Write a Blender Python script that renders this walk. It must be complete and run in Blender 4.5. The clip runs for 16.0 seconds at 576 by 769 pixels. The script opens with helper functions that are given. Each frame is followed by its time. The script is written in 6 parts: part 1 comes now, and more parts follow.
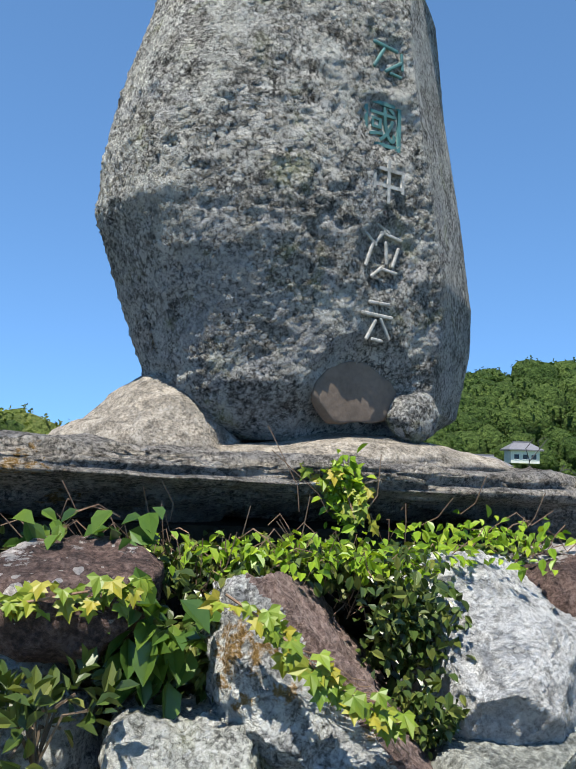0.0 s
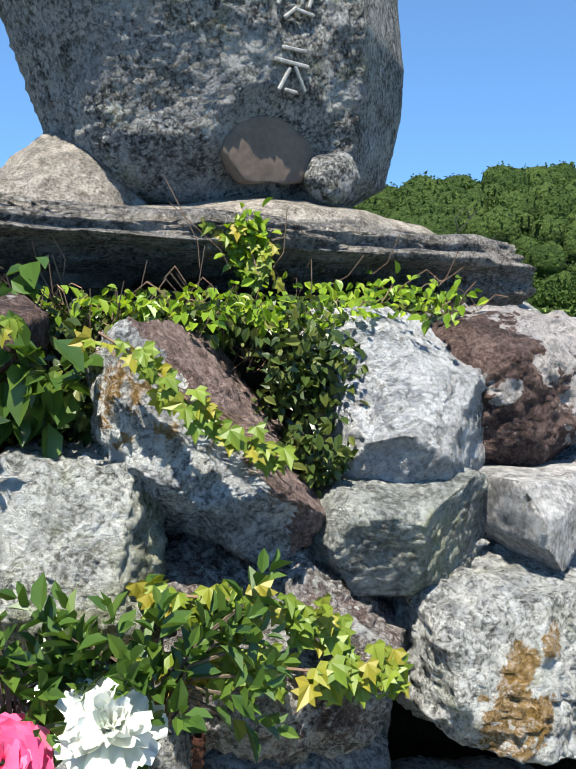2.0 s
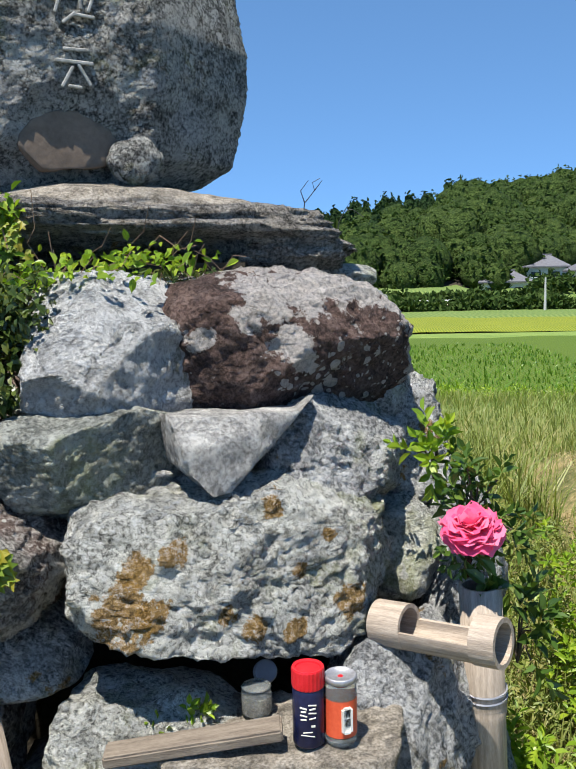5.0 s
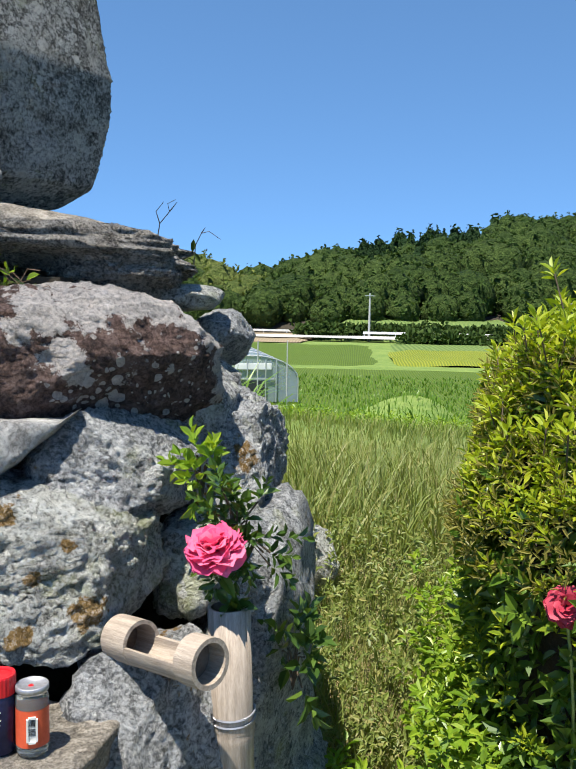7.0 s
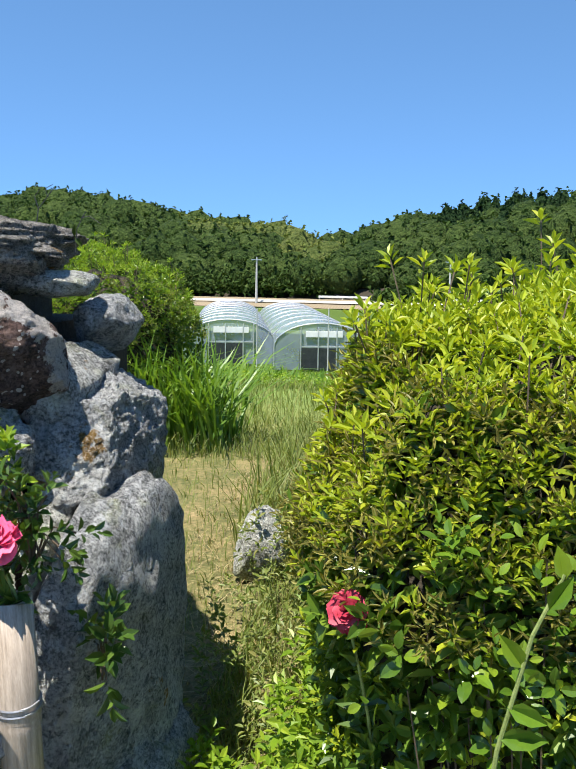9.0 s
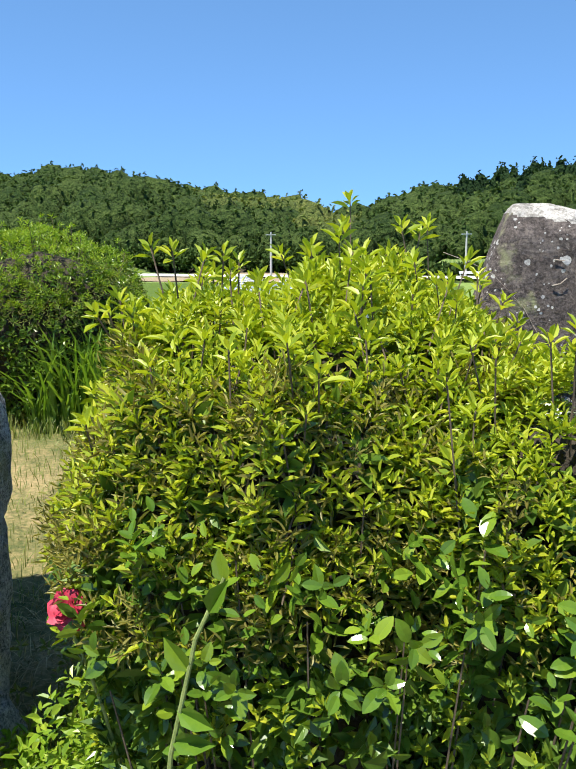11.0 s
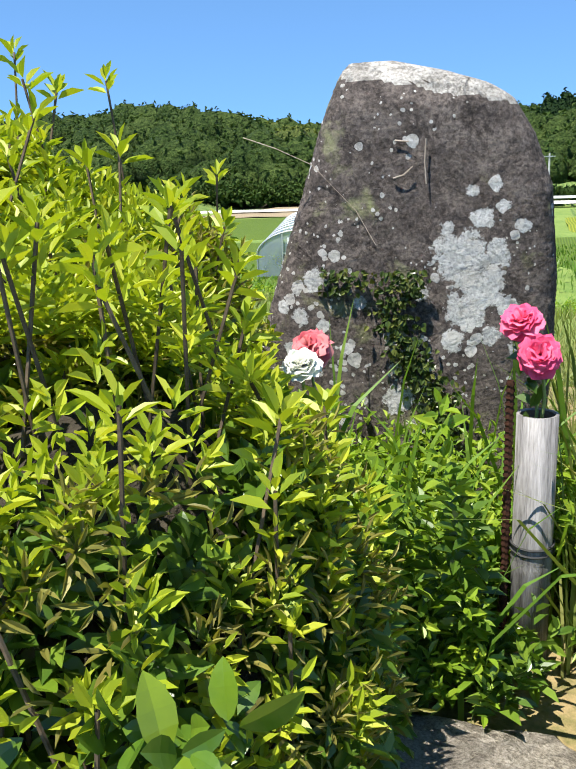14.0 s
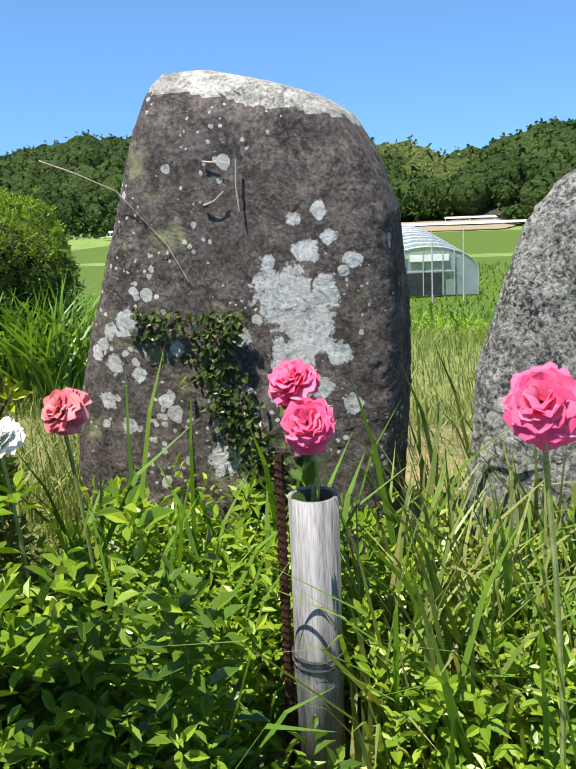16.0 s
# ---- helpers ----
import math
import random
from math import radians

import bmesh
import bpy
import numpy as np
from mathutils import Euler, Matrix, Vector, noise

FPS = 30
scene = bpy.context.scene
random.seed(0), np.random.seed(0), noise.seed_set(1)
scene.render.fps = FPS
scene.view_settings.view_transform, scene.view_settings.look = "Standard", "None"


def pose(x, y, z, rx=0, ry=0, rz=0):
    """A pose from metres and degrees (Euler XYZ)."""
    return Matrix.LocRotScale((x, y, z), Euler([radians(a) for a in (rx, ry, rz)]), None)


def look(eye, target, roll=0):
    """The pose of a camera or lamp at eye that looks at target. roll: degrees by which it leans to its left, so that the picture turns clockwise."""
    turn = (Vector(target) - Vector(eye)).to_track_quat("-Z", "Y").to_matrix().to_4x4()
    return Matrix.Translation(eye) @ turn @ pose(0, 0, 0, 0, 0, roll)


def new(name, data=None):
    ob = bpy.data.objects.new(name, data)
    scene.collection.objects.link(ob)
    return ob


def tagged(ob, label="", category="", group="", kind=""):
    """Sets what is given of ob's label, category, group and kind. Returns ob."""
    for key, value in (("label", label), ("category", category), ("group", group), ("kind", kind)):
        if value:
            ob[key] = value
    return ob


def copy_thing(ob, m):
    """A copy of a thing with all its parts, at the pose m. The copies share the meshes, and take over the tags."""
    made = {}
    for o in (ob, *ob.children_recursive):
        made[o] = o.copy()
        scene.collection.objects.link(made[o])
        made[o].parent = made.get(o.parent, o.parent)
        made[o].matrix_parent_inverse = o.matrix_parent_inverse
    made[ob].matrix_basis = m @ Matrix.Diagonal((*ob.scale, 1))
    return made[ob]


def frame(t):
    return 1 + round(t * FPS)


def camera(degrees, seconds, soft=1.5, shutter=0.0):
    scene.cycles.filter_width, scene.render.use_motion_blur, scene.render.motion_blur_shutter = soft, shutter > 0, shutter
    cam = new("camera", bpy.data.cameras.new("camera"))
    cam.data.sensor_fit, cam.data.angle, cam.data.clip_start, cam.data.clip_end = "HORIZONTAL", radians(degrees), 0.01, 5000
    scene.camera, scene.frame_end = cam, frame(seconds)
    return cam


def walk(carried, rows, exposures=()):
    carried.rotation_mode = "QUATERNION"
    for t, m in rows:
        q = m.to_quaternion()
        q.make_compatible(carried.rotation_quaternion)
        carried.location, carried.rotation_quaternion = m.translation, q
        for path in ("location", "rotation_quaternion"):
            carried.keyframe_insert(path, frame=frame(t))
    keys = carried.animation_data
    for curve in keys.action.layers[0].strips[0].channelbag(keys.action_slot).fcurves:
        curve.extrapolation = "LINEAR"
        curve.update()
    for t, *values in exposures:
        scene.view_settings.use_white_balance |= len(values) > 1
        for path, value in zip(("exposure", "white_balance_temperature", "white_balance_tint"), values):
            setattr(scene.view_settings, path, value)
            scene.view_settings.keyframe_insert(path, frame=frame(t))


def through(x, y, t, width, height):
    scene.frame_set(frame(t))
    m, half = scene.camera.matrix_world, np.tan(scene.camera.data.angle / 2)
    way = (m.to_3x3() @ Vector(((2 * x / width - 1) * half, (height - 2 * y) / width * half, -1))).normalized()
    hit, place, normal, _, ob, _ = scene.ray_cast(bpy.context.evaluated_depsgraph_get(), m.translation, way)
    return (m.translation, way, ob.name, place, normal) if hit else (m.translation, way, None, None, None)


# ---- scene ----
cam = camera(38.3, 16.0)
PATH = [
    (0, (-0.19, 0.0, 1.492), (0.075, 1.973, 1.691), 2.2),
    (0.5, (-0.165, 0.004, 1.472), (0.126, 1.981, 1.566), 2.2),
    (1, (-0.134, 0.016, 1.452), (0.195, 1.988, 1.412), 2.0),
    (1.5, (-0.127, 0.037, 1.429), (0.229, 1.999, 1.269), 1.7),
    (2, (-0.075, 0.033, 1.406), (0.28, 1.985, 1.155), 1.7),
    (2.5, (0.059, -0.049, 1.394), (0.376, 1.904, 1.096), 1.6),
    (3, (0.188, -0.094, 1.387), (0.438, 1.864, 1.062), 1.6),
    (3.2, (0.231, -0.095, 1.381), (0.448, 1.866, 1.054), 1.5),
    (5.3, (0.743, -0.197, 1.348), (0.671, 1.787, 1.104), -1.2),
    (5.5, (0.781, -0.192, 1.357), (0.711, 1.793, 1.122), -0.9),
    (6, (0.904, -0.226, 1.358), (0.82, 1.761, 1.152), -0.2),
    (6.5, (1.048, -0.259, 1.356), (0.936, 1.729, 1.163), 0.4),
    (7, (1.168, -0.18, 1.333), (1.015, 1.804, 1.139), 1.1),
    (7.5, (1.271, -0.1, 1.335), (1.068, 1.879, 1.133), 1.5),
    (8, (1.408, -0.081, 1.325), (1.152, 1.891, 1.107), 1.6),
    (8.2, (1.474, -0.073, 1.334), (1.194, 1.893, 1.096), 1.7),
    (10.3, (1.975, -0.089, 1.445), (1.583, 1.847, 1.135), -0.2),
    (10.5, (2.038, -0.061, 1.446), (1.655, 1.875, 1.121), -0.4),
    (11, (2.167, 0.053, 1.421), (1.779, 1.986, 1.085), 0.0),
    (11.5, (2.285, 0.255, 1.403), (1.871, 2.18, 1.053), 0.1),
    (12, (2.395, 0.389, 1.374), (1.941, 2.3, 1.001), -0.0),
    (12.5, (2.582, 0.507, 1.354), (2.007, 2.383, 0.963), -0.7),
    (13, (2.619, 0.58, 1.356), (2.083, 2.452, 0.901), -1.2),
    (13.5, (2.681, 0.73, 1.326), (2.118, 2.593, 0.866), -1.9),
    (14, (2.725, 0.817, 1.312), (2.153, 2.671, 0.828), -2.3),
    (14.5, (2.837, 0.917, 1.316), (2.237, 2.764, 0.84), -2.3),
    (15, (2.938, 1.008, 1.306), (2.302, 2.844, 0.832), -2.6),
    (15.5, (2.997, 1.135, 1.313), (2.341, 2.968, 0.853), -2.7),
    (16, (3.054, 1.186, 1.308), (2.397, 3.023, 0.869), -2.9),
]
EXPOSURES = [(0, 1.02), (1.5, 1.2), (3, 1.02), (5.5, 0.85), (8, 0.9), (10.5, 1.05), (16, 1.05)]
walk(cam, [(t, look(eye, target, roll)) for t, eye, target, roll in PATH], EXPOSURES)

# ---- world, sun ----
SUN = Vector((-0.17, -0.31, 0.93)).normalized()
w = bpy.data.worlds.new("sky")
scene.world = w
w.use_nodes = True
sky = w.node_tree.nodes.new("ShaderNodeTexSky")
sky.sky_type, sky.sun_disc = "NISHITA", False
sky.sun_elevation, sky.sun_rotation = math.asin(SUN.z), math.atan2(SUN.x, SUN.y)
sky.altitude, sky.air_density, sky.dust_density, sky.ozone_density = 2500, 0.62, 0.0, 5.0
# clear upper-air blue carried down towards the horizon
sky_way, sky_lift = w.node_tree.nodes.new("ShaderNodeTexCoord"), w.node_tree.nodes.new("ShaderNodeMapping")
sky_lift.inputs["Location"].default_value, sky_lift.inputs["Scale"].default_value = (0, 0, 0.17), (1, 1, 0.75)
w.node_tree.links.new(sky_way.outputs["Generated"], sky_lift.inputs[0])
w.node_tree.links.new(sky_lift.outputs[0], sky.inputs[0])
sky_tint = w.node_tree.nodes.new("ShaderNodeMix")
sky_tint.data_type, sky_tint.blend_type = "RGBA", "MULTIPLY"
sky_tint.inputs[0].default_value, sky_tint.inputs[7].default_value = 1.0, (0.92, 1.12, 1.06, 1)
w.node_tree.links.new(sky.outputs[0], sky_tint.inputs[6])
w.node_tree.links.new(sky_tint.outputs[2], w.node_tree.nodes["Background"].inputs[0])
w.node_tree.nodes["Background"].inputs[1].default_value = 0.16
lamp = bpy.data.lights.new("sun", "SUN")
lamp.energy, lamp.angle, lamp.color = 5.0, radians(0.5), (1.0, 0.95, 0.86)
new("sun", lamp).matrix_world = look(SUN * 30, (0, 0, 0))

# ---- material helpers ----


def material(name, rough=0.8):
    m = bpy.data.materials.new(name)
    m.use_nodes = True
    b = m.node_tree.nodes["Principled BSDF"]
    b.inputs["Roughness"].default_value = rough
    b.inputs["Specular IOR Level"].default_value = 0.3
    return m, m.node_tree, b


def coords(nt, shift=True):
    tc = nt.nodes.new("ShaderNodeTexCoord")
    if not shift:
        return tc.outputs["Object"]
    info = nt.nodes.new("ShaderNodeObjectInfo")
    add = nt.nodes.new("ShaderNodeVectorMath")
    add.operation = "MULTIPLY_ADD"
    nt.links.new(info.outputs["Random"], add.inputs[0])
    add.inputs[1].default_value = (17, 31, 23)
    nt.links.new(tc.outputs["Object"], add.inputs[2])
    return add.outputs[0]


def noise_tex(nt, vec, scale, detail=6, rough=0.6, warp=0.0):
    n = nt.nodes.new("ShaderNodeTexNoise")
    n.inputs["Scale"].default_value, n.inputs["Detail"].default_value = scale, detail
    n.inputs["Roughness"].default_value, n.inputs["Distortion"].default_value = rough, warp
    nt.links.new(vec, n.inputs["Vector"])
    return n.outputs["Fac"]


def voronoi(nt, vec, scale, rand=1.0, out="Distance"):
    n = nt.nodes.new("ShaderNodeTexVoronoi")
    n.inputs["Scale"].default_value, n.inputs["Randomness"].default_value = scale, rand
    nt.links.new(vec, n.inputs["Vector"])
    return n.outputs[out]


def ramp(nt, fac, *stops):
    n = nt.nodes.new("ShaderNodeValToRGB")
    e = n.color_ramp.elements
    while len(e) < len(stops):
        e.new(0.5)
    for el, (p, c) in zip(e, stops):
        el.position = p
        el.color = (c, c, c, 1) if isinstance(c, (int, float)) else (*c, 1)
    nt.links.new(fac, n.inputs[0])
    return n.outputs[0]


def arith(nt, op, a, b):
    n = nt.nodes.new("ShaderNodeMath")
    n.operation = op
    for i, v in enumerate((a, b)):
        if isinstance(v, (int, float)):
            n.inputs[i].default_value = v
        else:
            nt.links.new(v, n.inputs[i])
    return n.outputs[0]


def blend(nt, fac, a, b, mode="MIX"):
    n = nt.nodes.new("ShaderNodeMix")
    n.data_type, n.blend_type = "RGBA", mode
    for i, v in ((0, fac), (6, a), (7, b)):
        if isinstance(v, (int, float)):
            n.inputs[i].default_value = v
        elif isinstance(v, tuple):
            n.inputs[i].default_value = (*v, 1)
        else:
            nt.links.new(v, n.inputs[i])
    return n.outputs[2]


def bumped(nt, b, height, strength, dist):
    n = nt.nodes.new("ShaderNodeBump")
    n.inputs["Strength"].default_value, n.inputs["Distance"].default_value = strength, dist
    nt.links.new(height, n.inputs["Height"])
    nt.links.new(n.outputs[0], b.inputs["Normal"])


def island(nt):
    return nt.nodes.new("ShaderNodeNewGeometry").outputs["Random Per Island"]


def stone_material(name, dark, mid, light, spots=0.0, spot_colour=(0.62, 0.62, 0.58), crust=0.0, crust_colour=(0.5, 0.5, 0.46),
                   ochre=0.0, green=0.0, relief=1.0, size=1.0, rust=None, patches=(), patch_colour=None, contrast=0.85):
    """Weathered stone: mottled base, fine grain, crusty lichen, round lichen spots, ochre and greenish growth."""
    m, nt, b = material(name, 0.92)
    v = coords(nt)
    big, mid_n, fine = noise_tex(nt, v, 4 * size, 4), noise_tex(nt, v, 22 * size, 8, 0.7), noise_tex(nt, v, 130 * size, 6, 0.75)
    grain = blend(nt, 0.5, mid_n, fine)
    c = ramp(nt, grain, (0.42, dark), (0.5, mid), (0.58, light))
    c = blend(nt, ramp(nt, big, (0.35, 0.0), (0.7, 0.45)), c, mid)
    height = arith(nt, "ADD", arith(nt, "MULTIPLY", mid_n, 2.0), arith(nt, "MULTIPLY", fine, 0.9))
    chips = ramp(nt, voronoi(nt, v, 34 * size), (0.0, 0.0), (0.5, 1.0))
    height = arith(nt, "ADD", height, arith(nt, "MULTIPLY", chips, 0.35))
    cracks = ramp(nt, noise_tex(nt, v, 11 * size, 9, 0.75, 1.2), (0.42, 0.0), (0.47, 1.0), (0.5, 1.0), (0.55, 0.35))
    height = arith(nt, "ADD", height, arith(nt, "MULTIPLY", cracks, 0.35))
    c = blend(nt, ramp(nt, noise_tex(nt, v, 30 * size, 7, 0.75, 0.8), (0.34, 0.7), (0.4, 0.0)), c, dark)
    if rust:
        c = blend(nt, ramp(nt, noise_tex(nt, v, 9 * size, 6), (0.42, 0.0), (0.6, 0.85)), c, rust)
    if crust:
        cr = arith(nt, "ADD", arith(nt, "MULTIPLY", noise_tex(nt, v, 7 * size, 5, 0.6, 0.6), 0.6), arith(nt, "MULTIPLY", noise_tex(nt, v, 70 * size, 6, 0.7), 0.4))
        k = ramp(nt, cr, (0.62 - 0.2 * crust, 0.0), (0.66 - 0.2 * crust, 1.0))
        c = blend(nt, arith(nt, "MULTIPLY", k, 0.85), c, crust_colour)
        height = arith(nt, "ADD", height, arith(nt, "MULTIPLY", k, 0.5))
    if green:
        g = ramp(nt, noise_tex(nt, v, 6.3 * size, 6, 0.65, 0.4), (0.6 - 0.2 * green, 0.0), (0.72 - 0.2 * green, 0.7))
        c = blend(nt, g, c, (0.34, 0.36, 0.17))
    if ochre:
        o = arith(nt, "ADD", arith(nt, "MULTIPLY", noise_tex(nt, v, 5.2 * size, 3), 0.75), arith(nt, "MULTIPLY", noise_tex(nt, v, 60 * size, 4), 0.25))
        k = ramp(nt, o, (0.64 - 0.1 * ochre, 0.0), (0.665 - 0.1 * ochre, 0.95))
        c = blend(nt, k, c, ramp(nt, fine, (0.3, (0.18, 0.10, 0.02)), (0.7, (0.40, 0.23, 0.05))))
        height = arith(nt, "ADD", height, arith(nt, "MULTIPLY", k, 0.3))
    blot = noise_tex(nt, v, 13 * size, 9, 0.72, 1.4)
    c = blend(nt, contrast, c, blend(nt, 1.0, c, ramp(nt, blot, (0.34, 0.5), (0.43, 0.86), (0.48, 1.0), (0.54, 1.05), (0.62, 1.25)), "MULTIPLY"))
    height = arith(nt, "ADD", height, arith(nt, "MULTIPLY", ramp(nt, blot, (0.36, 0.0), (0.48, 1.0)), 1.2))
    if patches:
        u = coords(nt, False)
        warp2 = noise_tex(nt, u, 38, 7, 0.7)
        for px, pz, pr in patches:
            vm = nt.nodes.new("ShaderNodeVectorMath")
            vm.operation = "MULTIPLY_ADD"
            nt.links.new(u, vm.inputs[0])
            vm.inputs[1].default_value, vm.inputs[2].default_value = (1, 0, 1), (-px, 0, -pz)
            ln = nt.nodes.new("ShaderNodeVectorMath")
            ln.operation = "LENGTH"
            nt.links.new(vm.outputs[0], ln.inputs[0])
            dd = arith(nt, "ADD", ln.outputs["Value"], arith(nt, "MULTIPLY", arith(nt, "SUBTRACT", warp2, 0.5), pr * 2.2))
            k = ramp(nt, arith(nt, "DIVIDE", dd, pr), (0.86, 1.0), (0.97, 0.0))
            tone = ramp(nt, fine, (0.4, tuple(q * 0.62 for q in patch_colour)), (0.58, patch_colour))
            c = blend(nt, arith(nt, "MULTIPLY", k, 0.92), c, tone)
            height = arith(nt, "ADD", height, arith(nt, "MULTIPLY", k, 0.3))
    if spots:
        warp = nt.nodes.new("ShaderNodeVectorMath")
        warp.operation = "MULTIPLY_ADD"
        tx = nt.nodes.new("ShaderNodeTexNoise")
        tx.inputs["Scale"].default_value = 45
        nt.links.new(v, tx.inputs["Vector"])
        nt.links.new(tx.outputs["Color"], warp.inputs[0])
        warp.inputs[1].default_value = (0.012, 0.012, 0.012)
        nt.links.new(v, warp.inputs[2])
        area = ramp(nt, noise_tex(nt, v, 5 * size, 3), (0.62 - 0.28 * spots, 0.0), (0.8 - 0.28 * spots, 1.0))
        for sc, lim in ((24, 0.36), (55, 0.34)):
            d = voronoi(nt, warp.outputs[0], sc)
            r = arith(nt, "MULTIPLY", area, lim)
            k = arith(nt, "LESS_THAN", d, r)
            c = blend(nt, arith(nt, "MULTIPLY", k, ramp(nt, fine, (0.3, 0.55), (0.55, 0.95))), c, spot_colour)
            height = arith(nt, "ADD", height, arith(nt, "MULTIPLY", k, 0.35))
    fleck = arith(nt, "ADD", arith(nt, "MULTIPLY", noise_tex(nt, v, 130 * size, 8, 0.8, 0.6), 0.7), arith(nt, "MULTIPLY", noise_tex(nt, v, 30 * size, 8, 0.8, 0.8), 0.3))
    area_n = arith(nt, "MULTIPLY", ramp(nt, noise_tex(nt, v, 8 * size, 6, 0.65, 0.8), (0.36, 0.3), (0.56, 1.0)), contrast)
    c = blend(nt, area_n, c, blend(nt, 1.0, c, ramp(nt, fleck, (0.41, 0.1), (0.455, 0.4), (0.49, 1.0), (0.62, 1.0)), "MULTIPLY"))
    c = blend(nt, arith(nt, "MULTIPLY", ramp(nt, fleck, (0.51, 0.0), (0.57, 0.8)), area_n), c, tuple(min(0.85, q * 1.35) for q in light))
    height = arith(nt, "ADD", height, arith(nt, "MULTIPLY", fleck, 1.6))
    nt.links.new(c, b.inputs["Base Color"])
    bumped(nt, b, height, 1.0, 0.009 * relief)
    return m


def leaf_material(name, a, b2, c2, gloss=0.35, through=0.3, tint=(1.0, 1.0, 0.35), shine=0.5):
    """Leaves: each one its own tone, waxy, letting some light through."""
    m, nt, b = material(name, gloss)
    b.inputs["Specular IOR Level"].default_value = shine
    c = ramp(nt, island(nt), (0.0, a), (0.55, b2), (1.0, c2))
    c = blend(nt, 0.35, c, blend(nt, noise_tex(nt, coords(nt, False), 60, 3), a, c2))
    nt.links.new(c, b.inputs["Base Color"])
    t = nt.nodes.new("ShaderNodeBsdfTranslucent")
    nt.links.new(blend(nt, 1.0, c, tint, "MULTIPLY"), t.inputs[0])
    s = nt.nodes.new("ShaderNodeMixShader")
    s.inputs[0].default_value = through
    nt.links.new(b.outputs[0], s.inputs[1])
    nt.links.new(t.outputs[0], s.inputs[2])
    nt.links.new(s.outputs[0], nt.nodes["Material Output"].inputs[0])
    return m


def plain_material(name, a, b2, rough=0.6, scale=20.0, relief=0.0, stretch=(1, 1, 1), metal=0.0, shift=True):
    m, nt, b = material(name, rough)
    mp = nt.nodes.new("ShaderNodeMapping")
    mp.inputs["Scale"].default_value = stretch
    nt.links.new(coords(nt, shift), mp.inputs[0])
    n1, n2 = noise_tex(nt, mp.outputs[0], scale, 6), noise_tex(nt, mp.outputs[0], scale * 9, 4)
    n = blend(nt, 0.4, n1, n2)
    nt.links.new(ramp(nt, n, (0.35, a), (0.65, b2)), b.inputs["Base Color"])
    b.inputs["Metallic"].default_value = metal
    if relief:
        bumped(nt, b, n, 0.7, relief)
    return m


M_MONUMENT = stone_material("monument_stone", (0.07, 0.068, 0.062), (0.27, 0.265, 0.245), (0.56, 0.55, 0.51), spots=0.72, crust=0.62, crust_colour=(0.52, 0.52, 0.48), green=0.15, relief=1.6, spot_colour=(0.66, 0.65, 0.61), contrast=0.95, patches=((-0.27, 1.83, 0.07), (-0.32, 1.93, 0.05), (-0.12, 1.73, 0.05), (-0.02, 1.75, 0.035), (-0.41, 2.2, 0.022), (-0.38, 2.17, 0.014), (-0.4, 2.14, 0.012), (-0.29, 2.18, 0.016), (-0.33, 2.4, 0.022), (0.0, 2.03, 0.045), (0.3, 1.7, 0.05), (-0.3, 1.75, 0.03), (-0.2, 1.68, 0.022), (-0.35, 1.85, 0.03), (-0.18, 1.8, 0.03), (-0.08, 1.85, 0.024), (-0.22, 1.94, 0.035), (-0.1, 1.95, 0.03), (0.13, 1.9, 0.03), (0.2, 1.78, 0.035), (0.22, 2.05, 0.04), (-0.26, 1.65, 0.018)), patch_colour=(0.54, 0.54, 0.53))
M_WHITE = stone_material("pale_grey_stone", (0.34, 0.34, 0.33), (0.62, 0.62, 0.61), (0.78, 0.78, 0.76), crust=0.1, crust_colour=(0.24, 0.25, 0.22), relief=1.2, contrast=0.5)
M_GREEN_GREY = stone_material("greenish_grey_stone", (0.16, 0.17, 0.145), (0.36, 0.37, 0.33), (0.55, 0.56, 0.5), spots=0.2, crust=0.25, crust_colour=(0.5, 0.5, 0.45), green=0.3, relief=1.0, contrast=0.5)
M_PALE_GREY = stone_material("crusted_pale_stone", (0.15, 0.155, 0.155), (0.42, 0.425, 0.425), (0.66, 0.66, 0.65), spots=0.25, crust=0.45, crust_colour=(0.7, 0.7, 0.67), ochre=0.1, green=0.12, relief=1.2, contrast=0.7)
M_RUST = stone_material("rust_brown_stone", (0.1, 0.065, 0.055), (0.24, 0.165, 0.14), (0.38, 0.29, 0.25), spots=0.3, spot_colour=(0.5, 0.45, 0.42), relief=0.9, contrast=0.45)
M_YELLOW = stone_material("lichen_grey_stone", (0.2, 0.2, 0.175), (0.58, 0.58, 0.52), (0.78, 0.78, 0.71), spots=0.2, crust=0.55, crust_colour=(0.72, 0.72, 0.66), green=0.45, relief=1.3)
M_OCHRE = stone_material("ochre_lichen_stone", (0.2, 0.2, 0.18), (0.6, 0.6, 0.55), (0.8, 0.8, 0.74), spots=0.2, crust=0.6, crust_colour=(0.74, 0.74, 0.68), green=0.4, relief=1.3, patches=((-0.151, -0.03, 0.05), (-0.102, -0.027, 0.025), (-0.131, 0.033, 0.028), (-0.074, 0.056, 0.022), (0.069, 0.096, 0.02), (0.193, -0.07, 0.028), (0.103, -0.094, 0.02), (0.041, -0.081, 0.02), (0.11, -0.008, 0.014), (0.161, 0.039, 0.014), (0.0, -0.052, 0.016)), patch_colour=(0.44, 0.25, 0.05))
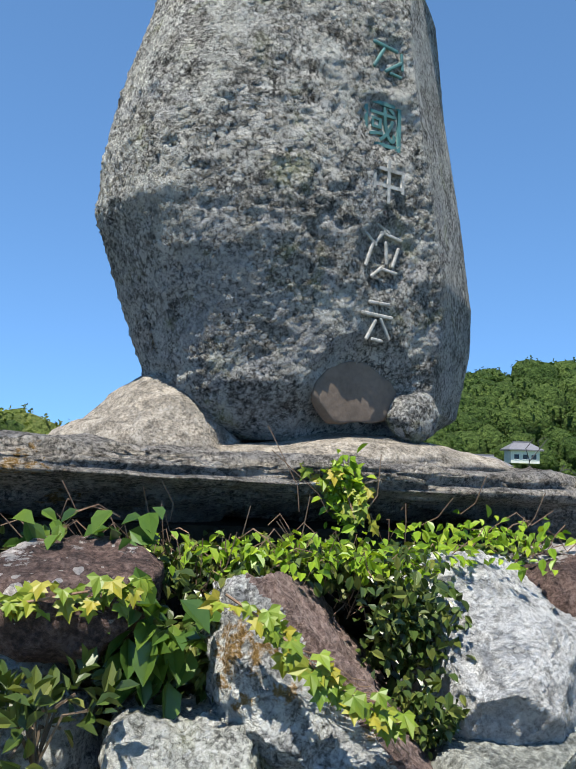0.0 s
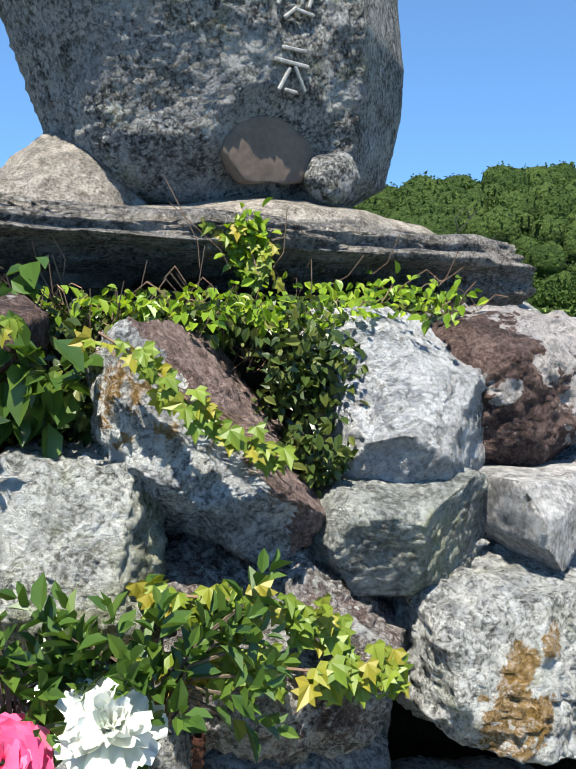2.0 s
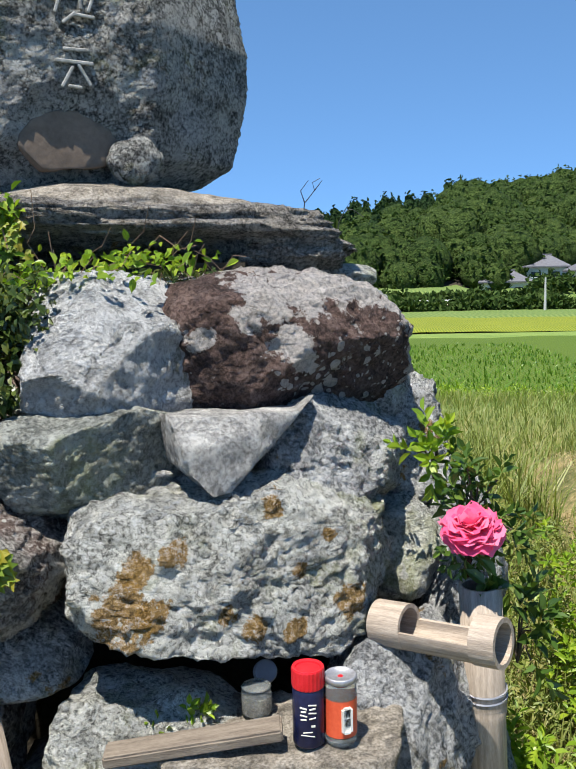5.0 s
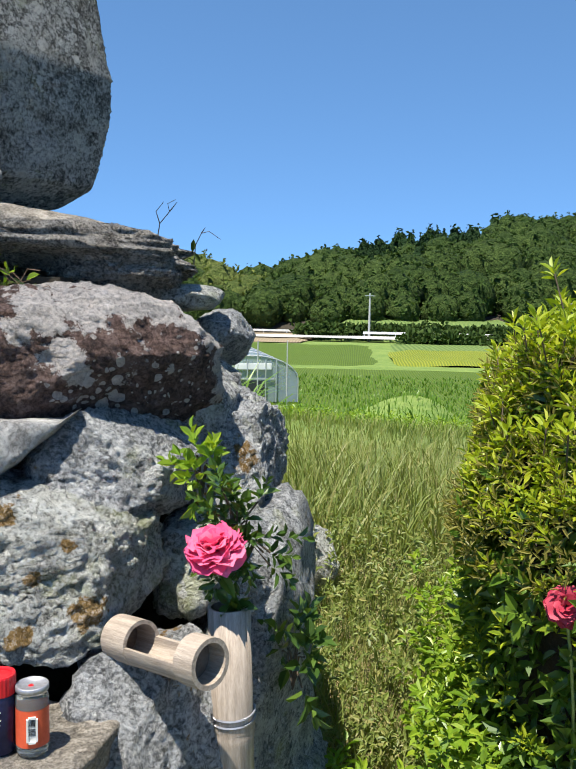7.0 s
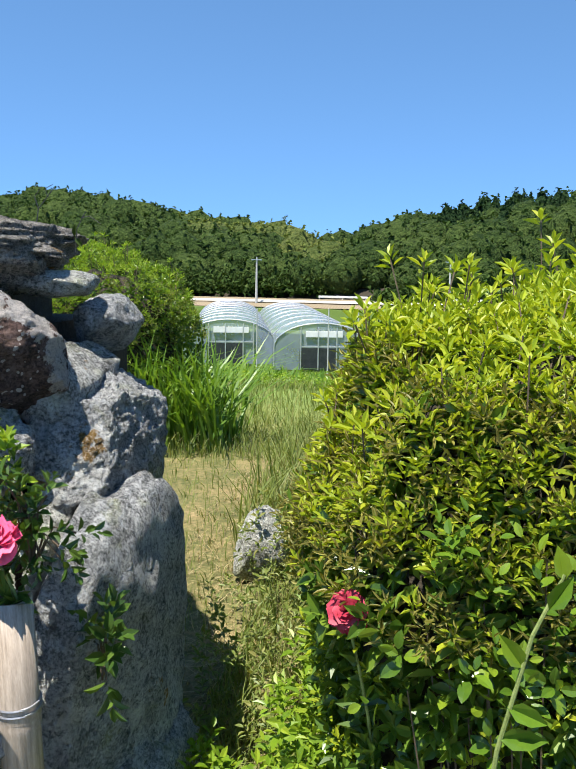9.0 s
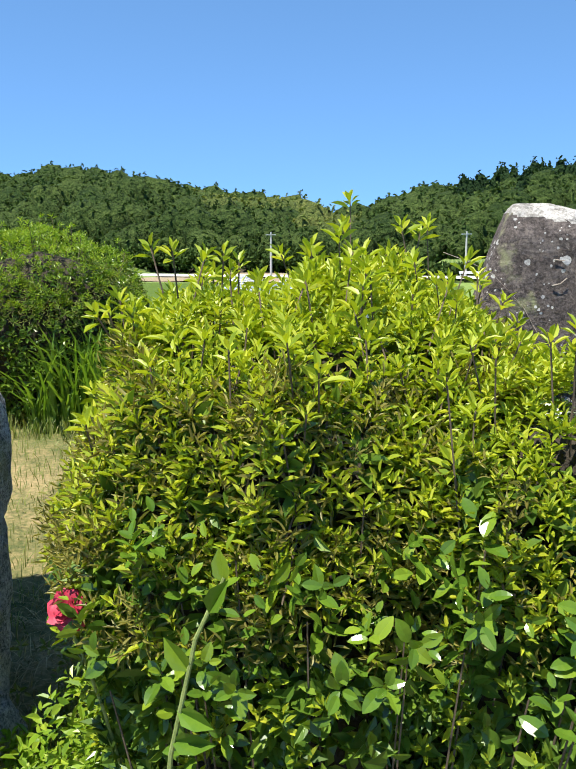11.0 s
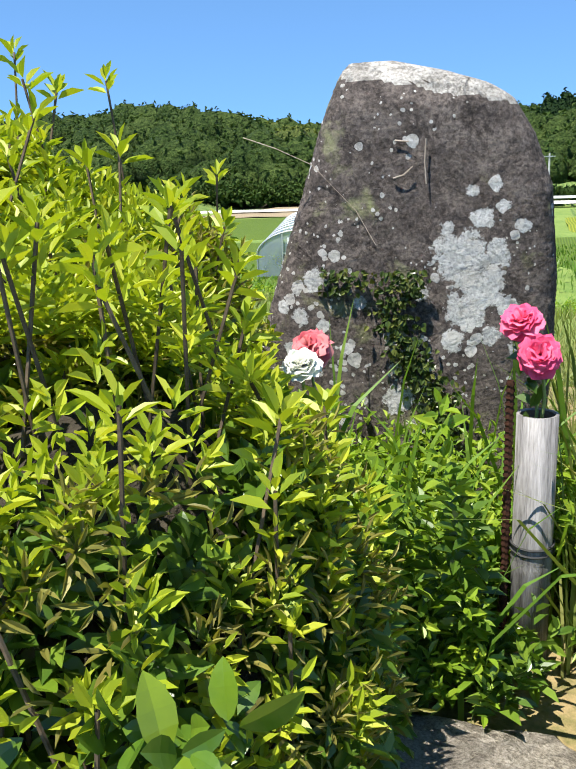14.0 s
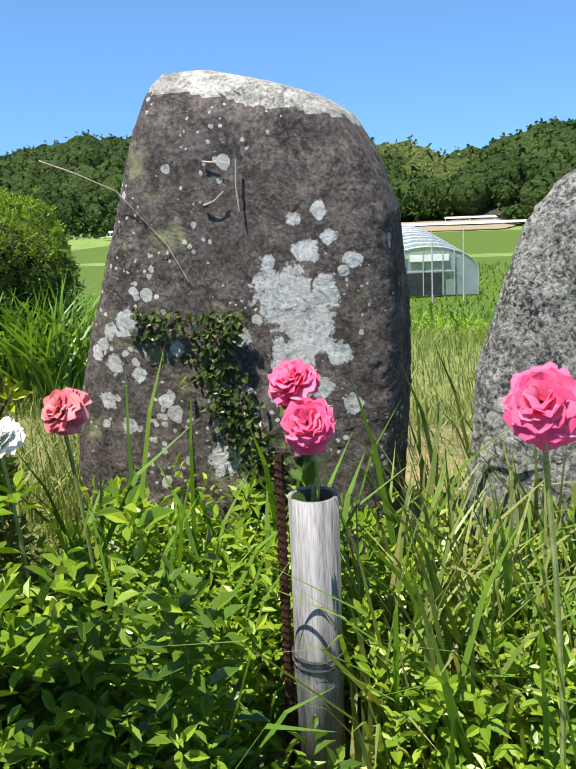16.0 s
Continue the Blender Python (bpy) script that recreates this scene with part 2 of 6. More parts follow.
M_BROWN = stone_material("brown_stone", (0.045, 0.028, 0.024), (0.13, 0.08, 0.066), (0.24, 0.165, 0.14), spots=0.45, spot_colour=(0.62, 0.57, 0.53), crust=0.1, crust_colour=(0.5, 0.46, 0.43), relief=1.1, contrast=0.4, patches=((-0.083, 0.115, 0.06), (0.0, 0.14, 0.06), (0.084, 0.135, 0.06), (-0.16, 0.09, 0.05), (-0.127, 0.01, 0.04), (-0.1, -0.02, 0.025), (-0.207, 0.05, 0.03), (0.242, 0.03, 0.04), (0.26, -0.03, 0.04), (0.2, 0.09, 0.045), (-0.28, 0.01, 0.022), (0.15, 0.11, 0.035)), patch_colour=(0.7, 0.65, 0.61))
M_RIB = stone_material("rust_grey_stone", (0.1, 0.09, 0.08), (0.33, 0.31, 0.285), (0.6, 0.58, 0.54), spots=0.45, crust=0.45, crust_colour=(0.62, 0.6, 0.56), rust=(0.17, 0.105, 0.085), relief=1.2)
M_GREY = stone_material("mid_grey_stone", (0.13, 0.13, 0.125), (0.4, 0.4, 0.385), (0.66, 0.66, 0.62), spots=0.35, crust=0.5, crust_colour=(0.68, 0.68, 0.63), ochre=0.2, green=0.2, relief=1.2)
M_WEDGE = stone_material("smooth_grey_stone", (0.24, 0.23, 0.22), (0.4, 0.39, 0.37), (0.55, 0.54, 0.51), spots=0.1, relief=0.5, contrast=0.3)
M_SLAB = stone_material("slab_stone", (0.08, 0.075, 0.065), (0.29, 0.265, 0.235), (0.52, 0.48, 0.43), spots=0.1, crust=0.4, crust_colour=(0.5, 0.46, 0.41), ochre=0.2, relief=2.0)
M_HEAD = stone_material("dark_headstone_stone", (0.036, 0.029, 0.026), (0.095, 0.078, 0.07), (0.19, 0.16, 0.14), spots=0.55, spot_colour=(0.56, 0.55, 0.52), green=0.15, relief=0.25, contrast=0.35, patches=((0.08, 1.14, 0.06), (0.12, 1.08, 0.05), (0.09, 1.03, 0.045), (0.15, 1.15, 0.03), (0.12, 1.22, 0.022), (0.1, 1.27, 0.014), (0.145, 1.285, 0.016), (0.05, 1.2, 0.016), (0.17, 1.04, 0.022), (0.0, 1.07, 0.02), (-0.23, 1.1, 0.026), (-0.26, 1.02, 0.02), (-0.21, 1.0, 0.016), (0.14, 0.98, 0.022), (0.06, 0.97, 0.026), (-0.05, 0.84, 0.035), (-0.28, 0.95, 0.018), (-0.16, 0.95, 0.014), (-0.3, 1.04, 0.015), (-0.13, 1.05, 0.013), (-0.24, 0.9, 0.017), (0.2, 1.2, 0.016), (0.16, 1.24, 0.014), (0.19, 0.95, 0.02), (-0.06, 0.98, 0.02)), patch_colour=(0.64, 0.645, 0.63))
M_HEAD_LIT = stone_material("sunlit_headstone_top", (0.2, 0.185, 0.16), (0.36, 0.34, 0.31), (0.55, 0.53, 0.48), relief=0.3, contrast=0.4)
M_CONCRETE = stone_material("mortar", (0.18, 0.155, 0.12), (0.34, 0.3, 0.245), (0.5, 0.45, 0.38), relief=0.5, size=1.6, contrast=0.4)
# Dark earth tone that also stands for shade in shrub, stone gaps and wood.
M_EARTH_SHADE = plain_material("dark_earth_and_shade", (0.02, 0.017, 0.012), (0.06, 0.05, 0.035), 1.0, 12, 0.02)
M_CRACK = plain_material("smooth_broken_face", (0.1, 0.075, 0.055), (0.17, 0.13, 0.1), 0.85, 8, 0.003)
M_PATINA = plain_material("copper_green_paint", (0.03, 0.08, 0.08), (0.08, 0.2, 0.19), 0.7, 40, 0.002)
M_CARVED = plain_material("weathered_pale_carving", (0.14, 0.14, 0.13), (0.42, 0.41, 0.38), 0.9, 70, 0.002)
M_BAMBOO = plain_material("dry_bamboo", (0.22, 0.175, 0.135), (0.5, 0.42, 0.34), 0.45, 10, 0.002, (14, 14, 1))
M_BAMBOO_GREY = plain_material("bleached_bamboo", (0.06, 0.055, 0.05), (0.36, 0.35, 0.35), 0.5, 6, 0.003, (9, 9, 0.6))
M_BAMBOO_IN = plain_material("bamboo_inside", (0.08, 0.06, 0.045), (0.2, 0.15, 0.11), 0.8, 20, 0.002)
M_REBAR = plain_material("rusty_rebar", (0.04, 0.018, 0.012), (0.12, 0.05, 0.03), 0.8, 60, 0.002, metal=0.4)
M_WIRE = plain_material("tie_wire", (0.02, 0.02, 0.02), (0.06, 0.06, 0.06), 0.5, 30)
M_RED = plain_material("red_plastic", (0.5, 0.01, 0.015), (0.62, 0.02, 0.03), 0.35, 30)
M_NAVY = plain_material("navy_label", (0.008, 0.01, 0.035), (0.02, 0.025, 0.08), 0.25, 8)
M_ORANGE = plain_material("orange_red_label", (0.55, 0.07, 0.03), (0.7, 0.12, 0.05), 0.4, 20)
M_PAPER = plain_material("label_white", (0.6, 0.58, 0.52), (0.8, 0.78, 0.72), 0.6, 20)
M_INK = plain_material("black_ink", (0.01, 0.01, 0.01), (0.03, 0.03, 0.03), 0.6, 20)
M_TIN = plain_material("dull_tin", (0.3, 0.3, 0.32), (0.5, 0.5, 0.53), 0.5, 25, metal=0.7)
M_WOOD = plain_material("weathered_plank", (0.09, 0.07, 0.055), (0.25, 0.21, 0.165), 0.9, 6, 0.004, (2, 18, 18))
M_VINE = plain_material("dry_vine", (0.12, 0.07, 0.045), (0.3, 0.2, 0.13), 0.9, 40)
M_STALK = plain_material("green_stalk", (0.12, 0.16, 0.04), (0.3, 0.36, 0.12), 0.6, 40)
M_BRANCH = plain_material("shrub_branch", (0.06, 0.045, 0.03), (0.16, 0.12, 0.08), 0.9, 40)
M_PINK = leaf_material("pink_petal", (0.8, 0.06, 0.2), (0.86, 0.12, 0.27), (0.9, 0.26, 0.4), 0.7, 0.35, (1, 1, 1), 0.2)
M_CRIMSON = leaf_material("crimson_petal", (0.3, 0.01, 0.03), (0.45, 0.02, 0.06), (0.6, 0.06, 0.1), 0.6, 0.2)
M_CORAL = leaf_material("faded_coral_petal", (0.62, 0.1, 0.15), (0.75, 0.2, 0.24), (0.8, 0.36, 0.36), 0.7, 0.35, (1, 1, 1), 0.2)
M_WHITE_PETAL = leaf_material("white_petal", (0.7, 0.74, 0.62), (0.8, 0.81, 0.74), (0.85, 0.85, 0.8), 0.7, 0.35, (1, 1, 1), 0.2)
M_IVY = leaf_material("ivy_leaf", (0.016, 0.042, 0.01), (0.04, 0.085, 0.016), (0.15, 0.16, 0.035), 0.35, 0.2)
M_IVY_LIME = leaf_material("lime_ivy_leaf", (0.07, 0.17, 0.012), (0.15, 0.25, 0.018), (0.36, 0.26, 0.025), 0.5, 0.3)
M_BROADLEAF = leaf_material("broad_leaf", (0.03, 0.075, 0.016), (0.06, 0.125, 0.022), (0.13, 0.2, 0.032), 0.28, 0.3)
M_GLOSSY = leaf_material("glossy_round_leaf", (0.03, 0.09, 0.012), (0.09, 0.19, 0.018), (0.24, 0.33, 0.025), 0.2, 0.3)
M_OLIVE = leaf_material("olive_brown_leaf", (0.14, 0.13, 0.03), (0.24, 0.24, 0.045), (0.36, 0.32, 0.08), 0.5, 0.35)
M_BUSH = leaf_material("shrub_leaf", (0.035, 0.09, 0.012), (0.09, 0.18, 0.02), (0.22, 0.32, 0.035), 0.3, 0.35)
M_BUSH_NEW = leaf_material("young_shrub_leaf", (0.22, 0.32, 0.014), (0.36, 0.45, 0.02), (0.54, 0.55, 0.05), 0.45, 0.4)
M_WEED = leaf_material("weed_leaf", (0.1, 0.21, 0.014), (0.2, 0.34, 0.022), (0.38, 0.47, 0.04), 0.4, 0.4)
M_GRASS = leaf_material("grass_blade", (0.1, 0.17, 0.025), (0.2, 0.27, 0.05), (0.36, 0.33, 0.12), 0.5, 0.35)
M_STRAW = leaf_material("dry_straw", (0.26, 0.2, 0.09), (0.4, 0.31, 0.15), (0.48, 0.4, 0.22), 0.7, 0.2)
M_GRASS_TALL = leaf_material("tall_grass_blade", (0.08, 0.18, 0.02), (0.14, 0.27, 0.03), (0.24, 0.36, 0.05), 0.4, 0.4)
M_TREES = leaf_material("woodland_leaf", (0.02, 0.046, 0.011), (0.042, 0.08, 0.017), (0.085, 0.125, 0.034), 0.9, 0.2, shine=0.1)
M_BAMBOO_GROVE = leaf_material("bamboo_grove_leaf", (0.1, 0.14, 0.03), (0.14, 0.18, 0.045), (0.2, 0.22, 0.06), 0.9, 0.2, shine=0.1)
M_CEDAR = leaf_material("cedar_foliage", (0.012, 0.032, 0.011), (0.02, 0.048, 0.015), (0.036, 0.066, 0.02), 0.9, 0.15, shine=0.1)


def canopy_material(name, a, b2, c2):
    """Far tree crowns: clumps of leaf with their own tone."""
    m, nt, b = material(name, 0.9)
    b.inputs["Specular IOR Level"].default_value = 0.1
    v = coords(nt, False)
    n = blend(nt, 0.5, noise_tex(nt, v, 0.55, 6, 0.7), noise_tex(nt, v, 2.2, 5, 0.7))
    c = ramp(nt, n, (0.38, a), (0.5, b2), (0.62, c2))
    c = blend(nt, 0.35, c, ramp(nt, island(nt), (0.0, a), (1.0, c2)))
    nt.links.new(c, b.inputs["Base Color"])
    lump = arith(nt, "SUBTRACT", arith(nt, "MULTIPLY", n, 1.6), voronoi(nt, v, 0.9))
    bumped(nt, b, lump, 1.0, 1.6)
    return m


C_TREES = canopy_material("woodland_canopy", (0.02, 0.045, 0.011), (0.052, 0.092, 0.02), (0.115, 0.165, 0.042))
C_GROVE = canopy_material("bamboo_grove_canopy", (0.07, 0.11, 0.025), (0.13, 0.175, 0.045), (0.21, 0.23, 0.065))
C_CEDAR = canopy_material("cedar_canopy", (0.01, 0.028, 0.01), (0.02, 0.05, 0.016), (0.04, 0.075, 0.024))
M_ROOF = plain_material("grey_roof_tile", (0.09, 0.09, 0.1), (0.17, 0.17, 0.19), 0.5, 3)
M_HOUSE = plain_material("house_plaster", (0.5, 0.5, 0.47), (0.68, 0.67, 0.63), 0.9, 2)
M_PANE = plain_material("dark_window_pane", (0.02, 0.025, 0.03), (0.05, 0.055, 0.06), 0.15, 2)
M_POLE = plain_material("concrete_pole", (0.36, 0.36, 0.35), (0.5, 0.5, 0.48), 0.85, 6)
M_RAIL = plain_material("white_guard_rail", (0.65, 0.65, 0.63), (0.8, 0.8, 0.78), 0.5, 3)
M_STEEL = plain_material("galvanised_pipe", (0.45, 0.46, 0.47), (0.6, 0.61, 0.62), 0.4, 10, metal=0.6)


def film_material():
    m, nt, b = material("greenhouse_film", 0.25)
    b.inputs["Base Color"].default_value = (0.3, 0.36, 0.44, 1)
    t = nt.nodes.new("ShaderNodeBsdfTransparent")
    s = nt.nodes.new("ShaderNodeMixShader")
    nt.links.new(ramp(nt, noise_tex(nt, coords(nt, False), 0.8, 4), (0.3, 0.42), (0.7, 0.62)), s.inputs[0])
    nt.links.new(t.outputs[0], s.inputs[1])
    nt.links.new(b.outputs[0], s.inputs[2])
    nt.links.new(s.outputs[0], nt.nodes["Material Output"].inputs[0])
    return m


M_FILM = film_material()


def glass_material():
    m, nt, b = material("clear_glass", 0.05)
    b.inputs["Base Color"].default_value = (0.9, 0.95, 0.92, 1)
    b.inputs["Transmission Weight"].default_value = 0.9
    b.inputs["IOR"].default_value = 1.3
    return m


M_GLASS = glass_material()


def ground_material():
    """Short dry turf near by, green further down the slope, wet rice land on the flat."""
    m, nt, b = material("turf", 0.95)
    v = coords(nt, False)
    sep = nt.nodes.new("ShaderNodeSeparateXYZ")
    nt.links.new(v, sep.inputs[0])
    n = blend(nt, 0.5, noise_tex(nt, v, 3, 6), noise_tex(nt, v, 40, 6))
    near = ramp(nt, n, (0.38, (0.06, 0.075, 0.02)), (0.5, (0.15, 0.135, 0.05)), (0.62, (0.28, 0.21, 0.1)))
    slope = ramp(nt, blend(nt, 0.5, noise_tex(nt, v, 0.4, 6), noise_tex(nt, v, 3, 6)), (0.35, (0.09, 0.16, 0.03)), (0.65, (0.2, 0.26, 0.06)))
    mr = nt.nodes.new("ShaderNodeMapRange")
    mr.inputs[1].default_value, mr.inputs[2].default_value = 4.5, 8.0
    nt.links.new(sep.outputs[1], mr.inputs[0])
    nt.links.new(blend(nt, mr.outputs[0], near, slope), b.inputs["Base Color"])
    bumped(nt, b, n, 0.8, 0.03)
    return m


def field_material(name, a, b2, row, depth):
    m, nt, b = material(name, 0.8)
    v = coords(nt, False)
    wv = nt.nodes.new("ShaderNodeTexWave")
    wv.inputs["Scale"].default_value, wv.inputs["Distortion"].default_value = row, 1.2
    wv.inputs["Detail"].default_value = 3
    nt.links.new(v, wv.inputs["Vector"])
    n = blend(nt, 0.6, wv.outputs["Fac"], blend(nt, 0.5, noise_tex(nt, v, 0.15, 6), noise_tex(nt, v, 5, 4)))
    nt.links.new(ramp(nt, n, (0.25, a), (0.7, b2)), b.inputs["Base Color"])
    bumped(nt, b, n, 0.6, depth)
    return m


M_TURF = ground_material()
M_RICE = field_material("rice_crop", (0.048, 0.085, 0.005), (0.088, 0.138, 0.009), 1.6, 0.15)
M_SOY = field_material("soybean_crop", (0.1, 0.145, 0.009), (0.23, 0.245, 0.018), 1.2, 0.3)
M_BARE = field_material("bare_field", (0.2, 0.15, 0.09), (0.3, 0.24, 0.15), 0.8, 0.1)
M_BANK = field_material("grass_bank", (0.07, 0.13, 0.025), (0.15, 0.2, 0.05), 0.5, 0.3)
M_ROAD = plain_material("pale_road", (0.4, 0.39, 0.36), (0.52, 0.5, 0.46), 0.9, 0.5)

# ---- mesh helpers ----


def mesh_object(name, verts, faces, mat, parent=None, label="", smooth=False):
    me = bpy.data.meshes.new(name)
    me.from_pydata(verts, [], faces)
    me.materials.append(mat)
    if smooth:
        me.polygons.foreach_set("use_smooth", [True] * len(me.polygons))
    ob = new(name, me)
    if parent:
        ob.parent = parent
    if label:
        ob["label"] = label
    return ob


def part(name, bm, mat, parent=None, label="", smooth=False):
    me = bpy.data.meshes.new(name)
    bm.to_mesh(me)
    bm.free()
    me.materials.append(mat)
    if smooth:
        me.polygons.foreach_set("use_smooth", [True] * len(me.polygons))
    ob = new(name, me)
    if parent:
        ob.parent = parent
    if label:
        ob["label"] = label
    return ob


def thing(name, label, category, group="", m=None):
    ob = new(name)
    ob.empty_display_size = 0.05
    if m is not None:
        ob.matrix_basis = m
    return tagged(ob, label, category, group)


def block(size, bevel=0.0, at=(0, 0, 0), seg=2):
    bm = bmesh.new()
    bmesh.ops.create_cube(bm, size=1)
    for v in bm.verts:
        v.co = Vector([c * s + a for c, s, a in zip(v.co, size, at)])
    if bevel:
        bmesh.ops.bevel(bm, geom=bm.edges[:], offset=bevel, segments=seg, affect="EDGES")
    return bm


def lathe(profile, seg=32, caps=True):
    """A turned body round z from rows of (radius, z)."""
    bm = bmesh.new()
    rings = []
    for r, z in profile:
        rings.append([bm.verts.new((r * math.cos(2 * math.pi * i / seg), r * math.sin(2 * math.pi * i / seg), z)) for i in range(seg)])
    for a, b in zip(rings, rings[1:]):
        for i in range(seg):
            j = (i + 1) % seg
            bm.faces.new((a[i], a[j], b[j], b[i]))
    if caps:
        bm.faces.new(rings[0][::-1])
        bm.faces.new(rings[-1])
    return bm


def tube(points, radius, seg=6, taper=1.0):
    """A thin round rod along points, as lists of vertices and faces."""
    verts, faces = [], []
    n = len(points)
    for k, p in enumerate(points):
        p = Vector(p)
        d = (Vector(points[min(k + 1, n - 1)]) - Vector(points[max(k - 1, 0)])).normalized()
        a = d.orthogonal().normalized()
        b = d.cross(a)
        r = radius * (1 + (taper - 1) * k / (n - 1))
        for i in range(seg):
            t = 2 * math.pi * i / seg
            verts.append(tuple(p + r * (math.cos(t) * a + math.sin(t) * b)))
        if k:
            o = (k - 1) * seg
            for i in range(seg):
                j = (i + 1) % seg
                faces.append((o + i, o + j, o + seg + j, o + seg + i))
    return verts, faces


def rods(many):
    verts, faces = [], []
    for v, f in many:
        o = len(verts)
        verts += v
        faces += [tuple(i + o for i in g) for g in f]
    return verts, faces


def fract(p, octaves=4):
    return noise.fractal(p, 0.9, 2.1, octaves)


def rock(name, label, centre, half, mat, radii=(1,) * 8, cuts=(), power=2.3, rough=0.05, rot=(0, 0, 0), level=5, category="stone", group="stones of the base", grain=1.0, facets=11, faces=(), chip=0.05, strata=0.0):
    """A field stone: radii shape its face outline at eight bearings (right, then towards the top), cuts flatten facets (normal and distance,
    in half sizes), faces are broken planes (a point of the place and an outward normal); chip breaks its skin into plates, strata layers it."""
    bm = bmesh.new()
    bmesh.ops.create_icosphere(bm, subdivisions=level, radius=1)
    seed = Vector((centre[0] * 7.3, centre[1] * 5.1, centre[2] * 9.7))
    planes = [(Vector(c[:3]).normalized(), c[3]) for c in cuts]
    broken = [(Vector(n).normalized(), Vector(p) - Vector(centre)) for p, n in faces]
    rng = random.Random(int(1000 * (centre[0] * 3 + centre[1] * 5 + centre[2] * 7)))
    for _ in range(facets):
        planes.append((Vector((rng.gauss(0, 1), rng.gauss(-0.5, 1), rng.gauss(0, 1))).normalized(), rng.uniform(0.84, 1.04)))
    hx, hy, hz = half
    m = min(half)
    for v in bm.verts:
        d = v.co.copy()
        s = (abs(d.x) ** power + abs(d.y) ** power + abs(d.z) ** power) ** (-1 / power)
        t = (math.atan2(d.z, d.x) / (math.pi / 4)) % 8
        i = int(t)
        f = t - i
        f = f * f * (3 - 2 * f)
        flat = math.hypot(d.x, d.z)
        k = radii[i % 8] * (1 - f) + radii[(i + 1) % 8] * f
        k = k * flat + (1 - flat)
        p = Vector((d.x * s * k, d.y * s, d.z * s * k))
        q = d * 1.3 + seed
        p *= 1 + 0.10 * fract(q, 3)
        for n, off in planes:
            over = p.dot(n) - off
            if over > 0:
                p -= n * over * 0.94
        p = Vector((p.x * hx, p.y * hy, p.z * hz))
        for n, at in broken:
            over = (p - at).dot(n) + 0.05 * m * fract(p * 11 + seed, 2)
            if over > 0:
                p -= n * over * 0.96
        q = p * 9 + seed
        e = rough * m * (1.1 * fract(q, 3) + 1.2 * grain * abs(fract(q * 2.6, 4)) + 0.6 * grain * abs(fract(q * 7, 4)) + 0.3 * fract(q * 19, 3))
        if chip:
            for size, amp in ((38, 0.8), (115, 0.5)):
                w3 = p * size + seed
                far, at = noise.voronoi(w3 + noise.noise_vector(w3 * 0.7) * 0.5)
                e += chip * m * amp * (noise.cell(at[0] * 7.7) * min(1.0, (far[1] - far[0]) * 6) - 0.3)
        if strata:
            e += strata * (noise.noise(Vector((p.x * 4, p.y * 4, p.z * 95))) + 0.6 * noise.noise(Vector((p.x * 9 + 5, p.y * 9, p.z * 210))))
        v.co = p + d * e
    ob = part(name, bm, mat)
    for p in ob.data.polygons:
        p.use_smooth = True
    ob.matrix_basis = pose(*centre, *rot)
    return tagged(ob, label, category, group)


def loft(name, profile, thick, mat, rings=90, around=150, power=3.0, rough=0.012, seed=0.0, front=(), top_flat=0.0, lumps=1.0):
    """A standing stone from rows of (z, left, right), as thick as given (rows of z, half depth); its origin is its foot."""
    zs = [p[0] for p in profile]
    tz = [p[0] for p in thick]
    verts, faces = [], []
    s0 = Vector((seed, seed * 2, seed * 3))
    for k in range(rings):
        z = zs[0] + (zs[-1] - zs[0]) * k / (rings - 1)
        l, r = np.interp(z, zs, [p[1] for p in profile]), np.interp(z, zs, [p[2] for p in profile])
        h = np.interp(z, tz, [p[1] for p in thick])
        for i in range(around):
            t = 2 * math.pi * i / around
            c, s = math.cos(t), math.sin(t)
            e = (abs(c) ** power + abs(s) ** power) ** (-1 / power)
            x, y = (l + r) / 2 + c * e * (r - l) / 2, s * e * h
            q = Vector((x, y, z)) * 6 + s0
            out = Vector((c, s, 0))
            if s < 0:
                for fx, fz, fr, fd in front:
                    g = max(0.0, 1 - ((x - fx) ** 2 + (z - fz) ** 2) / fr ** 2)
                    y += fd * g ** 0.6
            p = Vector((x, y, z)) + out * rough * (lumps * fract(q * 0.5, 2) + (0.7 * abs(fract(q * 3.3, 4)) + 0.9 * abs(fract(q * 8, 4))) * min(1.0, max(0.15, 0.5 + 1.1 * fract(q * 0.6 + s0, 2))) + 0.5 * fract(q * 22, 3))
            p.z += top_flat * rough * fract(q * 2, 2)
            verts.append(tuple(p))
        if k:
            o = (k - 1) * around
            for i in range(around):
                j = (i + 1) % around
                faces.append((o + i, o + j, o + around + j, o + around + i))
    faces.append(tuple(range(around))[::-1])
    o = (rings - 1) * around
    mid = len(verts)
    top = [verts[o + i] for i in range(around)]
    verts.append(tuple(sum(c) / around for c in zip(*top)))
    for i in range(around):
        faces.append((o + i, o + (i + 1) % around, mid))
    return mesh_object(name, verts, faces, mat, smooth=True)


# ---- foliage helpers ----
RNG = np.random.default_rng(7)


def unit(a):
    return a / np.maximum(np.linalg.norm(a, axis=-1, keepdims=True), 1e-9)


